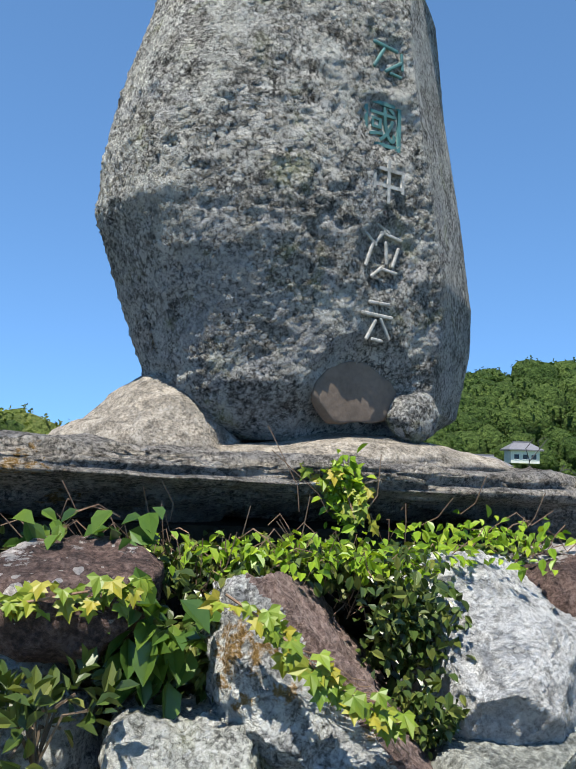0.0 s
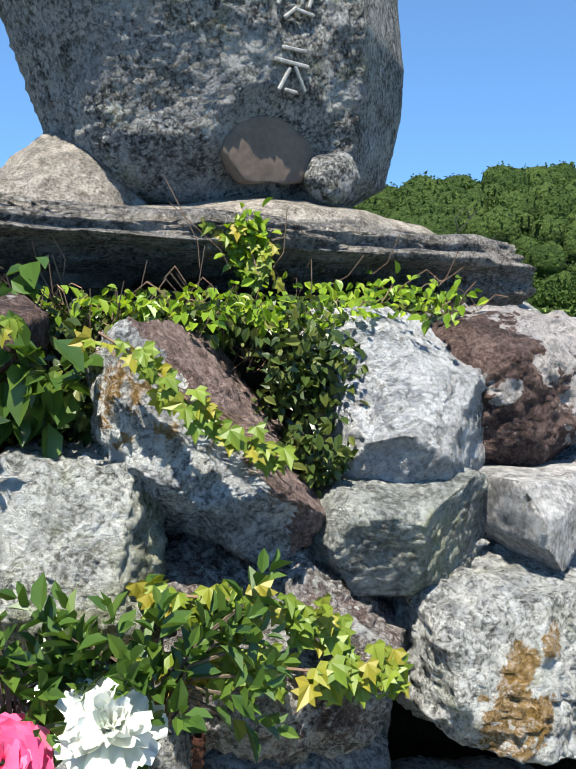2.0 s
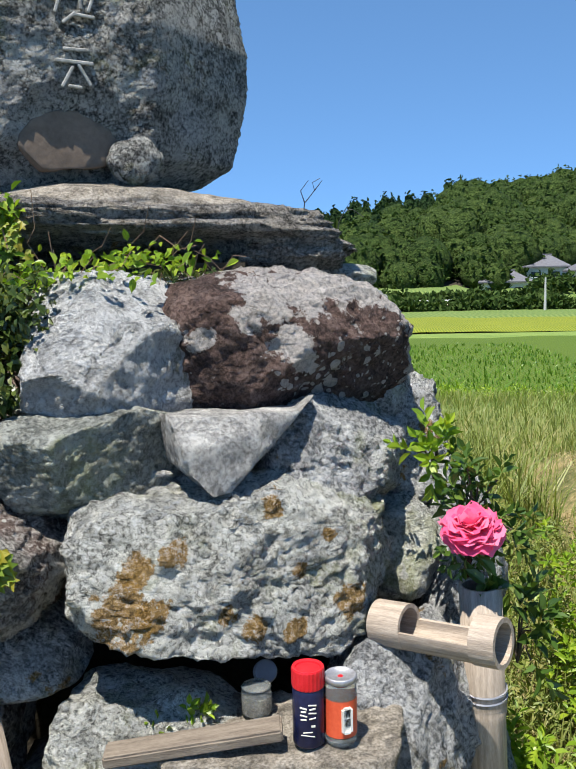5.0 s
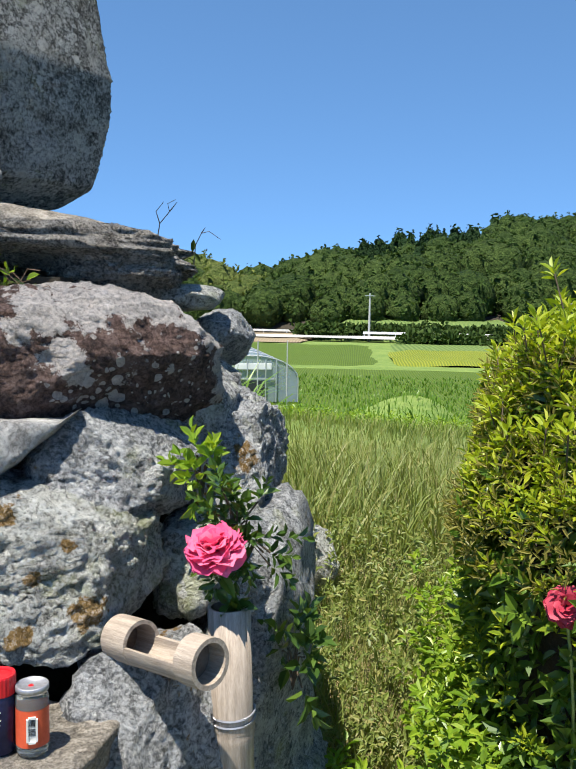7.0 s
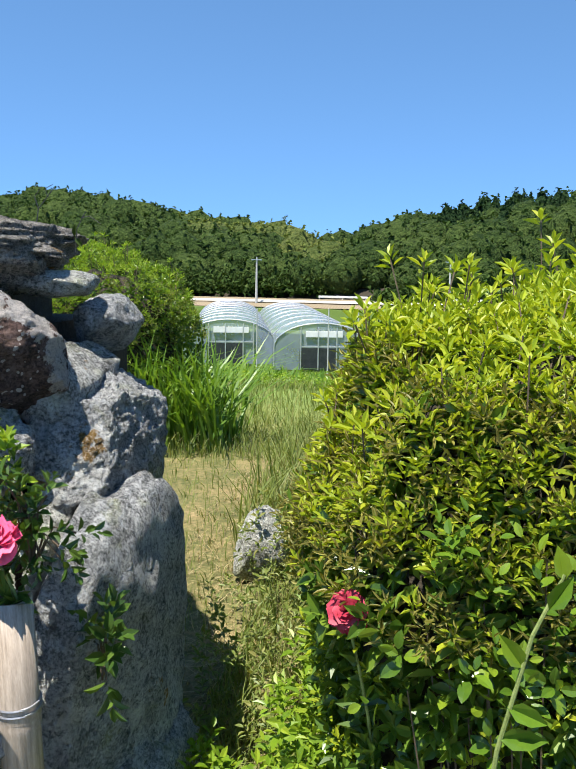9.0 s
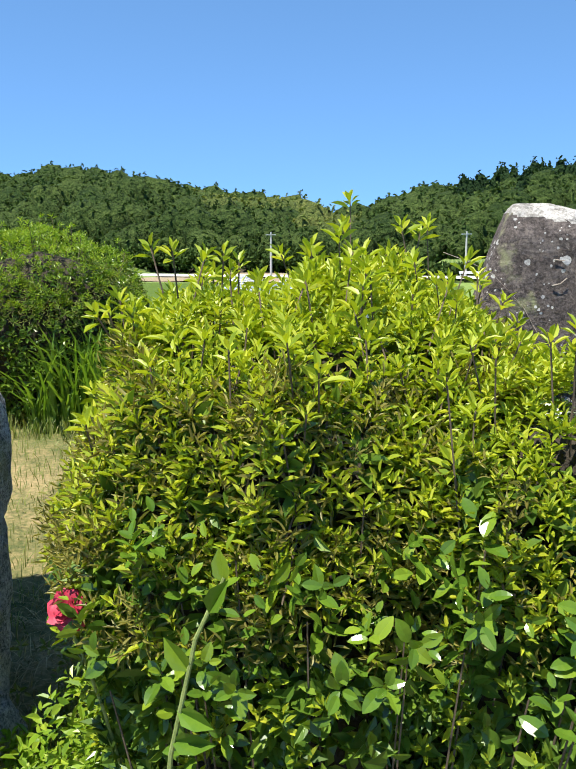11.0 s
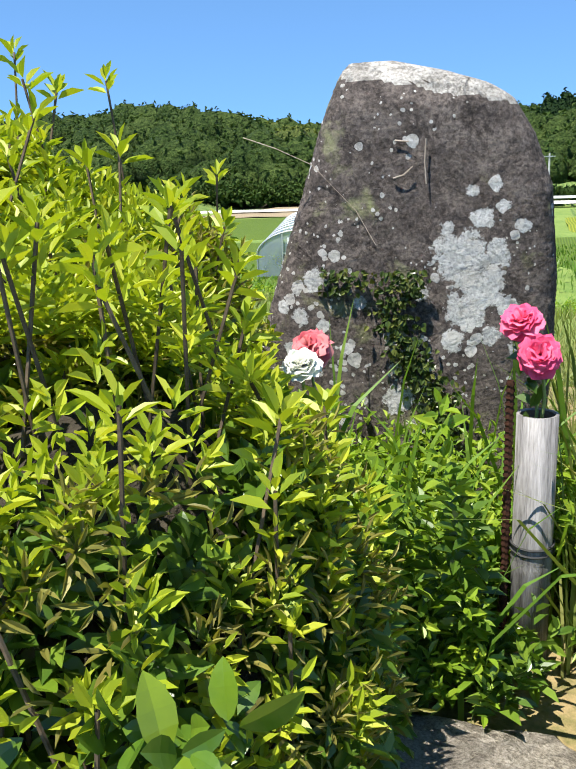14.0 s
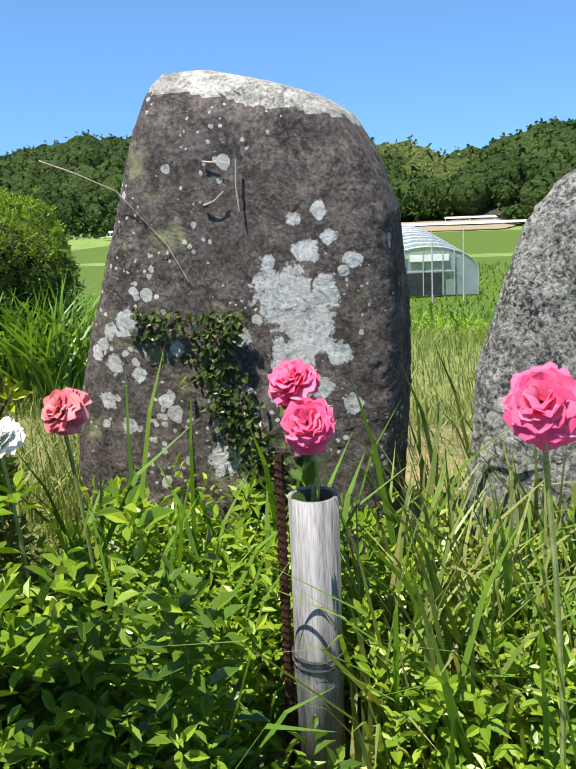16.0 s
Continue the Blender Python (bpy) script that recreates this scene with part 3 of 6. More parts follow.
def leaves(pos, way, up, length, width, fold=0.25, droop=0.2):
    """Many pointed, folded leaves: arrays of vertices and faces."""
    n = len(pos)
    way = unit(way)
    side = unit(np.cross(way, up))
    nrm = unit(np.cross(side, way))
    L, W = np.broadcast_to(length, n)[:, None], np.broadcast_to(width, n)[:, None]
    lift = W * fold
    v = np.stack([
        pos,
        pos + way * L * 0.33 + side * W * 0.46 + nrm * lift,
        pos + way * L * 0.68 + side * W * 0.42 + nrm * (lift - droop * L * 0.3),
        pos + way * L - nrm * droop * L,
        pos + way * L * 0.68 - side * W * 0.42 + nrm * (lift - droop * L * 0.3),
        pos + way * L * 0.33 - side * W * 0.46 + nrm * lift], axis=1).reshape(-1, 3)
    b = (np.arange(n) * 6)[:, None]
    f = np.concatenate([b + np.array([[0, 3, 2, 1]]), b + np.array([[0, 5, 4, 3]])], axis=0)
    return v, f


def round_leaves(pos, way, up, length, width, fold=0.25, droop=0.2):
    """Many rounded leaves with a folded midrib and a short point."""
    n = len(pos)
    way = unit(way)
    side = unit(np.cross(way, up))
    nrm = unit(np.cross(side, way))
    L, W = np.broadcast_to(length, n)[:, None], np.broadcast_to(width, n)[:, None]
    rows = []
    for t, wd in ((0.12, 0.26), (0.32, 0.46), (0.55, 0.5), (0.78, 0.36), (0.92, 0.16)):
        c = pos + way * L * t - nrm * droop * L * t * t
        rows += [c - side * W * wd + nrm * W * fold * wd, c, c + side * W * wd + nrm * W * fold * wd]
    v = np.stack([pos] + rows + [pos + way * L - nrm * droop * L], 1).reshape(-1, 3)
    b = (np.arange(n) * 17)[:, None]
    f = []
    for k in range(4):
        o = 1 + 3 * k
        f += (b + np.array([[o, o + 1, o + 4, o + 3]])).tolist() + (b + np.array([[o + 1, o + 2, o + 5, o + 4]])).tolist()
    for tri in ([0, 2, 1], [0, 3, 2], [13, 14, 16], [14, 15, 16]):
        f += (b + np.array([tri])).tolist()
    return v, f


def lobed(pos, way, up, size):
    """Ivy leaves with five lobes."""
    n = len(pos)
    way = unit(way)
    side = unit(np.cross(way, up))
    nrm = unit(np.cross(side, way))
    S = np.broadcast_to(size, n)[:, None]
    pts = [(0, 0, 0)] + [(-0.12, 0.3, 0.05), (0.1, 0.55, 0.0), (0.32, 0.3, 0.06), (0.55, 0.5, -0.02), (0.58, 0.2, 0.05), (1.0, 0, -0.12),
                         (0.58, -0.2, 0.05), (0.55, -0.5, -0.02), (0.32, -0.3, 0.06), (0.1, -0.55, 0.0), (-0.12, -0.3, 0.05)]
    v = np.stack([pos + S * (a * way + b * side + c * nrm) for a, b, c in pts], axis=1).reshape(-1, 3)
    b = (np.arange(n) * 12)[:, None]
    f = np.concatenate([b + np.array([q]) for q in ([0, 3, 2, 1], [0, 5, 4, 3], [0, 7, 6, 5], [0, 9, 8, 7], [0, 11, 10, 9])], axis=0)
    return v, f


def blades(pos, height, lean, width):
    """Bent grass blades."""
    n = len(pos)
    a = RNG.uniform(0, 2 * np.pi, n)
    bend = np.stack([np.cos(a), np.sin(a), 0 * a], 1) * lean[:, None]
    side = np.stack([-np.sin(a + 0.6), np.cos(a + 0.6), 0 * a], 1) * width[:, None] * 0.5
    up = np.array([0, 0, 1.0])
    rows = []
    for t, wd in ((0, 0.8), (0.4, 1.0), (0.75, 0.7)):
        c = pos + up * (height * (t - 0.25 * t * t * np.minimum(lean / np.maximum(height, 1e-6), 1.5)))[:, None] + bend * t * t
        rows += [c - side * wd, c + side * wd]
    rows.append(pos + up * (height * (1 - 0.4 * np.minimum(lean / np.maximum(height, 1e-6), 1.5)))[:, None] + bend)
    v = np.stack(rows, 1).reshape(-1, 3)
    b = (np.arange(n) * 7)[:, None]
    q = np.concatenate([b + np.array([[0, 1, 3, 2]]), b + np.array([[2, 3, 5, 4]])], 0).tolist()
    return v, q + (b + np.array([[4, 5, 6]])).tolist()


def sprigs(pts, axis, count, length, width, stem, spread=0.8, tilt=0.6, maker=leaves):
    """Whorls of leaves along short twigs that stand on pts and point along axis."""
    n = len(pts)
    axis = unit(axis)
    ref = unit(np.cross(axis, RNG.normal(size=(n, 3))))
    ref2 = np.cross(axis, ref)
    P, D, U, Ls = [], [], [], []
    ph = RNG.uniform(0, 6.28, n)
    for i in range(count):
        t = (i + 0.6) / count
        a = ph + i * 2.4 + RNG.normal(0, 0.2, n)
        rad = np.cos(a)[:, None] * ref + np.sin(a)[:, None] * ref2
        k = (spread * (1.15 - tilt * t))[..., None] if hasattr(spread, "shape") else spread * (1.15 - tilt * t)
        P.append(pts + axis * (stem * t)[:, None] + rad * 0.003)
        D.append(rad * k + axis * (0.35 + 0.8 * t))
        U.append(axis + RNG.normal(0, 0.25, (n, 3)))
        Ls.append(length * RNG.uniform(0.65, 1.1, n) * (1.05 - 0.4 * t))
    P, D, U, Ls = np.concatenate(P), np.concatenate(D), np.concatenate(U), np.concatenate(Ls)
    return maker(P, D, U, Ls, Ls * width, 0.22, 0.18)


def stuff_mesh(name, v, f, mat, parent=None, label="", smooth=False):
    f = f.tolist() if hasattr(f, "tolist") else f
    ob = mesh_object(name, v.tolist() if hasattr(v, "tolist") else v, f, mat, parent, label, smooth)
    ob["kind"] = "stuff"
    return ob

# ---- ground and distance ----


def smoothstep(a, b, v):
    t = np.clip((np.asarray(v, float) - a) / (b - a), 0, 1)
    return t * t * (3 - 2 * t)


def ground_z(x, y):
    """The mound: level in front, rising behind, falling beyond eight metres to the rice land."""
    x, y = np.asarray(x, float), np.asarray(y, float)
    z = 0.18 * smoothstep(1.6, 3.4, y) + 0.45 * smoothstep(1.5, 1.8, y) * smoothstep(1.9, 2.3, x) * (1 - smoothstep(3.2, 5.5, y))
    z = z + 0.03 * np.sin(2.1 * x + 0.7) * np.sin(1.7 * y)
    drop = smoothstep(7.0, 26, y + 1.5 * np.sin(0.25 * x))
    z = z - 4.2 * drop + 0.9 * np.exp(-((y - 19) / 4) ** 2) * np.exp(-((x - 7) / 9) ** 2)
    # grassy knoll at the edge of the rice land
    z = z + 2.0 * np.exp(-((y - 26) / 3.2) ** 2) * np.exp(-((x - 3.6) / 2.2) ** 2) + 1.3 * np.exp(-((y - 25) / 3) ** 2) * np.exp(-((x - 1.2) / 2.4) ** 2)
    return z


def build_ground():
    ys = np.concatenate([np.arange(-8, 9, 0.18), np.geomspace(9, 1600, 70)])
    xs = np.concatenate([-np.geomspace(5, 1400, 34)[::-1], np.arange(-4.9, 7, 0.2), np.geomspace(7, 1400, 34)])
    X, Y = np.meshgrid(xs, ys)
    Z = ground_z(X, Y)
    v = np.stack([X, Y, Z], -1).reshape(-1, 3)
    nx = len(xs)
    f = [(r * nx + c, r * nx + c + 1, (r + 1) * nx + c + 1, (r + 1) * nx + c) for r in range(len(ys) - 1) for c in range(nx - 1)]
    tagged(mesh_object("ground", v.tolist(), f, M_TURF, smooth=True), "grassy ground with dry straw falling to rice land", "ground", kind="structure")


build_ground()


def sheet(name, x0, x1, y0, y1, z, mat, label, nx=24, ny=12, lift=0.1, skew=0.0):
    v, f = [], []
    for j in range(ny + 1):
        for i in range(nx + 1):
            x, y = x0 + (x1 - x0) * i / nx, y0 + (y1 - y0) * j / ny
            edge = 0 if 0 < i < nx and 0 < j < ny else -0.25
            v.append((x + skew * (y - y0), y, z + edge + lift * noise.noise(Vector((x * 0.3, y * 0.3, z)))))
    for j in range(ny):
        for i in range(nx):
            a = j * (nx + 1) + i
            f.append((a, a + 1, a + nx + 2, a + nx + 1))
    return tagged(mesh_object(name, v, f, mat, smooth=True), label, "field", kind="structure")


sheet("rice_field_1", -60, 30, 33, 70, -3.86, M_RICE, "bright green rice paddy")
sheet("rice_field_2", -60, 4, 71.5, 110, -3.84, M_RICE, "bright green rice paddy")
sheet("soybean_field", 5, 70, 74, 96, -3.7, M_SOY, "yellow-green soybean rows", lift=0.25)
sheet("rice_field_3", 5, 70, 98, 116, -3.85, M_BANK, "rough grass field")
sheet("bare_field", -45, -6, 112, 142, -3.6, M_BARE, "brown bare field", skew=0.1)
sheet("road", -70, 90, 119, 122.5, -3.2, M_ROAD, "pale farm road")


def grass_bank(name, x0, x1, y, z0, z1, label):
    v, f = [], []
    n = 40
    for i in range(n + 1):
        x = x0 + (x1 - x0) * i / n
        e = min(1, 6 * i / n, 6 * (n - i) / n)
        for k, (dy, hz) in enumerate(((0, 0), (2.5, 0.55), (6, 0.95), (14, 1.0), (26, 1.1))):
            v.append((x, y + dy + noise.noise(Vector((x * 0.2, k, 0))), z0 + (z1 - z0) * hz * e + 0.35 * noise.noise(Vector((x * 0.5, k * 2.0, 3)))))
    for i in range(n):
        for k in range(4):
            a = i * 5 + k
            f.append((a, a + 5, a + 6, a + 1))
    tagged(mesh_object(name, v, f, M_BANK, smooth=True), label, "bank", kind="structure")


grass_bank("bank_1", -7, 34, 124, -4.2, -1.2, "terraced grass bank below the wood")
grass_bank("bank_2", 20, 110, 126, -4.2, -1.8, "terraced grass bank below the houses")
grass_bank("bank_3", -120, -50, 128, -4.2, -1.5, "grass bank below the wooded hill")

RIDGE = ((-420, 22), (-260, 26), (-190, 21), (-163, 22.7), (-154, 24), (-140, 23), (-126, 25.5), (-96, 23.3), (-84, 21), (-60, 16.5), (-32, 11.5), (-20, 13.5), (-8, 16.5),
         (1, 16.5), (16, 18.5), (35, 20), (47, 25.5), (62, 26.4), (78, 28.5), (95, 32.5), (115, 35), (127, 36.5), (180, 33), (260, 30), (420, 24))


def hill_z(x, y):
    """Wooded hills: a front foot at 150 m, the ridge at 250 m."""
    top = np.interp(np.asarray(x, float) * 250 / np.maximum(y, 1), [r[0] for r in RIDGE], [r[1] for r in RIDGE]) - 9.6 + 2.2 * smoothstep(-20, 10, np.asarray(x, float) * 250 / np.maximum(y, 1)) + 1.4 * smoothstep(60, 85, np.asarray(x, float) * 250 / np.maximum(y, 1))
    foot = 148 - 8 * smoothstep(-30, -5, x) * (1 - smoothstep(5, 30, x)) + 26 * smoothstep(28, 60, x) - 0.02 * np.asarray(x, float)
    t = np.clip((np.asarray(y, float) - foot) / np.maximum(250 - foot, 1), 0, 1.4)
    rise = np.sin(np.minimum(t, 1) * math.pi / 2) ** 0.9
    return -2.2 + (top + 2.2) * rise - 10 * np.maximum(t - 1, 0), t


def build_hills():
    xs, ys = np.arange(-420, 421, 7.0), np.arange(138, 292, 5.0)
    X, Y = np.meshgrid(xs, ys)
    Z, T = hill_z(X, Y)
    Z = np.where(T <= 0, -5.5, Z)
    nx = len(xs)
    f = [(r * nx + c, r * nx + c + 1, (r + 1) * nx + c + 1, (r + 1) * nx + c) for r in range(len(ys) - 1) for c in range(nx - 1)]
    # The floor's dark colour carries the shade beneath the crowns.
    tagged(mesh_object("hill", np.stack([X, Y, Z], -1).reshape(-1, 3).tolist(), f, M_EARTH_SHADE, smooth=True), "wooded hill floor coloured dark for the shade under the trees", "hill", kind="structure")
    # tree crowns
    sph = bmesh.new()
    bmesh.ops.create_icosphere(sph, subdivisions=2, radius=1)
    base = np.array([v.co[:] for v in sph.verts])
    tri = np.array([[v.index for v in fc.verts] for fc in sph.faces])
    sph.free()
    groups = {"oak": ([], []), "grove": ([], []), "cedar": ([], [])}
    spots = []
    for gx in np.arange(-215, 175, 4.6):
        for gy in np.arange(140, 262, 5.4):
            x, y = gx + RNG.uniform(-2.2, 2.2), gy + RNG.uniform(-2.4, 2.4)
            z, t = hill_z(x, y)
            if t > 0.0 and t < 1.12:
                spots.append((x, y, float(z), float(t)))
    leafv, leaff = {k: [] for k in groups}, {k: 0 for k in groups}
    for x, y, z, t in spots:
        a = x * 250 / y
        cedar = (3 < a < 38 and t > 0.55) or (-2 < a < 34 and 0.18 < t < 0.5 and RNG.random() < 0.25) or (40 < a < 48 and t > 0.8)
        grove = (-75 < a < -28 and 0.1 < t < 0.75 and noise.noise(Vector((x * 0.04, y * 0.04, 1))) > -0.25)
        kind = "cedar" if cedar else "grove" if grove else "oak"
        r = RNG.uniform(3.0, 5.8) * (0.7 if t < 0.06 else 1)
        h = r * (RNG.uniform(1.0, 1.3) if cedar else RNG.uniform(0.8, 1.15))
        if cedar:
            r *= 0.62
        c = np.array([x, y, z + h * (0.7 if cedar else 0.6)])
        rn = RNG.normal(0, 1, 3) * 5
        lump = np.array([1 + 0.26 * noise.fractal(Vector((b * 1.9 + rn).tolist()), 0.9, 2.1, 3) for b in base])
        shape = base * lump[:, None]
        if cedar:
            shape[:, :2] *= np.clip(1.05 - 0.62 * (base[:, 2:3] * 0.5 + 0.5), 0.2, 1)
        v = c + shape * np.array([r, r, h]) * 0.94
        V, F = groups[kind]
        o = sum(len(q) for q in V)
        V.append(v)
        F.append(tri + o)
        n = 170
        pick = RNG.integers(0, len(base), n)
        keep = base[pick][:, 1] < 0.35
        pick = pick[keep]
        p = c + shape[pick] * np.array([r, r, h]) * RNG.uniform(0.9, 1.06, (len(pick), 1))
        d = unit(base[pick] + RNG.normal(0, 0.6, (len(pick), 3)))
        leafv[kind].append((p, d, unit(base[pick] * np.array([1, 1, 0.8]) + RNG.normal(0, 0.3, (len(pick), 3)))))
    for kind, mat, canopy, label in (("oak", M_TREES, C_TREES, "dense broadleaf woodland on the hills"), ("grove", M_BAMBOO_GROVE, C_GROVE, "pale bamboo grove on the hillside"), ("cedar", M_CEDAR, C_CEDAR, "dark pointed cedars along the ridge")):
        V, F = groups[kind]
        wood = stuff_mesh({"oak": "woodland", "grove": "bamboo_grove", "cedar": "cedar_wood"}[kind], np.concatenate(V), np.concatenate(F), canopy, label=label, smooth=True)
        tagged(wood, label, "trees")
        p, d, up = (np.concatenate([q[k] for q in leafv[kind]]) for k in range(3))
        n = len(p)
        v, f = leaves(p - d * 0.2, RNG.normal(0, 0.8, (n, 3)) + up * 0.25, up, RNG.uniform(0.45, 1.1, n), RNG.uniform(0.4, 0.8, n))
        stuff_mesh("leaf_clumps", v, f, mat, wood)


build_hills()


def build_low_trees():
    """Rough scrub along the foot of the wood, on the banks and before the houses."""
    P = []
    for x0, x1, y, z, n, r in ((-60, -12, 146, -2.2, 300, 2.0), (-7, 36, 126, -3.0, 520, 0.9), (8, 70, 116.5, -3.6, 420, 0.8), (36, 78, 133, -1.6, 420, 1.6), (-120, -55, 130, -2.4, 300, 1.6)):
        c = np.stack([RNG.uniform(x0, x1, n), y + RNG.normal(0, 1.2, n), z + np.abs(RNG.normal(0, 0.5, n)) * r], 1)
        for k in range(14):
            P.append(c + RNG.normal(0, 0.5 * r, (n, 3)) * np.array([1, 1, 0.7]))
    p = np.concatenate(P)
    n = len(p)
    v, f = leaves(p, RNG.normal(size=(n, 3)) + np.array([0, 0, 0.5]), RNG.normal(size=(n, 3)), RNG.uniform(0.5, 1.0, n), RNG.uniform(0.35, 0.8, n))
    tagged(stuff_mesh("scrub", v, f, M_TREES), "low green scrub along the fields", "scrub")


build_low_trees()


def house(x, y, z, wdt, dep, hgt, turn, label):
    h = thing("house", label, "house", "village houses", pose(x, y, z, 0, 0, turn))
    part("wall", block((wdt, dep, hgt), 0.03, (0, 0, hgt / 2)), M_HOUSE, h)
    bm = bmesh.new()
    e, r = 0.7, wdt * 0.28
    low = [bm.verts.new((sx * (wdt / 2 + e), sy * (dep / 2 + e), hgt)) for sx, sy in ((-1, -1), (1, -1), (1, 1), (-1, 1))]
    eave = [bm.verts.new((v.co.x, v.co.y, hgt + 0.25)) for v in low]
    top = [bm.verts.new((-r, 0, hgt + dep * 0.36)), bm.verts.new((r, 0, hgt + dep * 0.36))]
    bm.faces.new(low[::-1])
    for i in range(4):
        bm.faces.new((low[i], low[(i + 1) % 4], eave[(i + 1) % 4], eave[i]))
    bm.faces.new((eave[0], eave[1], top[1], top[0]))
    bm.faces.new((eave[1], eave[2], top[1]))
    bm.faces.new((eave[2], eave[3], top[0], top[1]))
    bm.faces.new((eave[3], eave[0], top[0]))
    part("roof", bm, M_ROOF, h, "grey tiled hip roof")
    part("ridge", block((2 * r + 0.6, 0.4, 0.35), 0.05, (0, 0, hgt + dep * 0.36 + 0.05)), M_ROOF, h)
    for i in range(3):
        wx = (-0.3 + 0.3 * i) * wdt
        win = part("window", block((wdt * 0.17, 0.08, hgt * 0.38), 0.01, (wx, -dep / 2 - 0.02, hgt * 0.5)), M_PANE, h, "dark glazed window")
        part("window_frame", block((wdt * 0.19, 0.06, 0.12), 0.01, (wx, -dep / 2 - 0.05, hgt * 0.5 - hgt * 0.21)), M_RAIL, win)


for args in ((52, 152, -2.2, 7.5, 6, 3.3, 8, "white house with a grey tiled roof"), (72, 166, 4.2, 6, 5, 2.6, -6, "two-storey house with a grey roof on the hillside"),
             (62, 143, -3.0, 8.5, 6, 2.9, -12, "white house with a grey roof beside a field"), (60, 158, 0.4, 9, 6, 2.8, 4, "long low house with a grey roof"),
             (35, 152, -3.2, 8.5, 6, 2.6, 4, "low farmhouse with a dark grey roof"), (43, 160, -0.6, 11, 6.5, 2.6, -5, "low farmhouse with a wide grey roof")):
    house(*args)


def utility_pole(x, y, z, top, arms=True):
    p = thing("utility_pole", "slim pale concrete utility pole in the fields", "utility pole", "utility poles", pose(x, y, z))
    part("shaft", lathe([(0.2, 0), (0.16, (top - z) * 0.5), (0.11, top - z)], 12), M_POLE, p)
    if arms:
        part("crossarm", block((1.5, 0.1, 0.1), 0.01, (0, -0.16, top - z - 0.4)), M_STEEL, p)


utility_pole(3.5, 122.3, -5.3, 3.1)
utility_pole(47.5, 121, -5.0, 3.5)
utility_pole(-24, 118, -4.2, 3.0)
utility_pole(32, 112, -4.2, 0.5, False)


def guard_rail(x0, x1, y, z):
    g = thing("guard_rail", "white roadside guard rail", "guard rail", "guard rails", pose((x0 + x1) / 2, y, z))
    part("rail", block((x1 - x0, 0.08, 0.35), 0.02, (0, 0, 0.65)), M_RAIL, g)
    n = max(2, int((x1 - x0) / 4))
    for i in range(n + 1):
        part("post", block((0.12, 0.12, 0.8), 0.01, ((i / n - 0.5) * (x1 - x0) * 0.98, 0.1, 0.4)), M_RAIL, g)


guard_rail(-18, -6, 140, -3.55 - 0.3)
guard_rail(2.6, 21, 120.5, -3.3)
guard_rail(-70, -50, 122, -3.4)


def greenhouse(x, y, z, wdt, length, turn):
    """Arched plastic tunnel: hoops, film, end wall, door and vent."""
    g = thing("greenhouse", "arched plastic-film greenhouse tunnel in the fields", "greenhouse", "greenhouse tunnels", pose(x, y, z, 0, 0, turn))
    a, side, rise = wdt / 2, 1.15, 1.25

    def arc(n=18):
        pts = [(-a, 0), (-a, side * 0.5), (-a, side)]
        pts += [(-a * math.cos(math.pi * i / n), side + rise * math.sin(math.pi * i / n)) for i in range(1, n)]
        return pts + [(a, side), (a, side * 0.5), (a, 0)]
    sec = arc()
    m = len(sec)
    v = [(px, d * length, pz) for d in np.linspace(0, 1, 9) for px, pz in sec]
    f = [(r * m + i, r * m + i + 1, (r + 1) * m + i + 1, (r + 1) * m + i) for r in range(8) for i in range(m - 1)]
    mesh_object("film_cover", v, f, M_FILM, g, "hazy clear plastic film", True)
    end = [(px, 0.02, pz) for px, pz in sec] + [(0, 0.02, 0)]
    mesh_object("end_wall", end, [(i, i + 1, m) for i in range(m - 1)], M_FILM, g, "hazy clear plastic film")
    for d in np.linspace(0, 1, 9):
        vv, ff = tube([(px * 1.005, d * length, pz * 1.005) for px, pz in sec], 0.035, 5)
        mesh_object("hoop", vv, ff, M_STEEL, g)
    part("vent", block((1.9, 0.08, 0.32), 0.01, (0.1, -0.06, 1.85)), M_RAIL, g, "white slatted gable vent")
    part("door_frame", block((2.4, 0.08, 0.06), 0.01, (0.1, -0.05, 1.2)), M_STEEL, g)
    # No opening is cut: a dark panel gives the doorway's inner shade.
    part("doorway", block((1.9, 0.05, 1.1), 0.01, (-0.2, -0.05, 0.58)), M_PANE, g, "dark panel standing for the shade in the open doorway")
    for sx in (-1.1, -0.2, 0.75, 1.3):
        part("post", block((0.06, 0.06, 2.2), 0.01, (sx, -0.09, 1.1)), M_STEEL, g)
    return g


greenhouse(-4.0, 42, -3.75, 4.9, 26, 14)
greenhouse(-9.2, 43.2, -3.75, 4.9, 26, 14)
for sx, sy, top in ((-3.43, 40, -0.5), (-1.99, 40, -0.45), (-7.2, 41, -0.6)):
    s = thing("marker_stake", "thin pale stake standing before the greenhouse", "stake", "field stakes", pose(sx, sy, -3.9))
    part("stake", lathe([(0.035, 0), (0.03, top + 3.9)], 8), M_POLE, s)

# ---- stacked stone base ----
# Unseen fill, dark so that gaps between the stones look shaded.
tagged(part("base_core", block((1.9, 0.8, 1.24), 0.05, (-0.2, 1.98, 0.62)), M_EARTH_SHADE), "dark earth filler standing for shade in the gaps behind the stacked stones", "earth", kind="structure")

boulder = thing("boulder", "pale grey angular boulder broken into a step", "stone", "stones of the base")


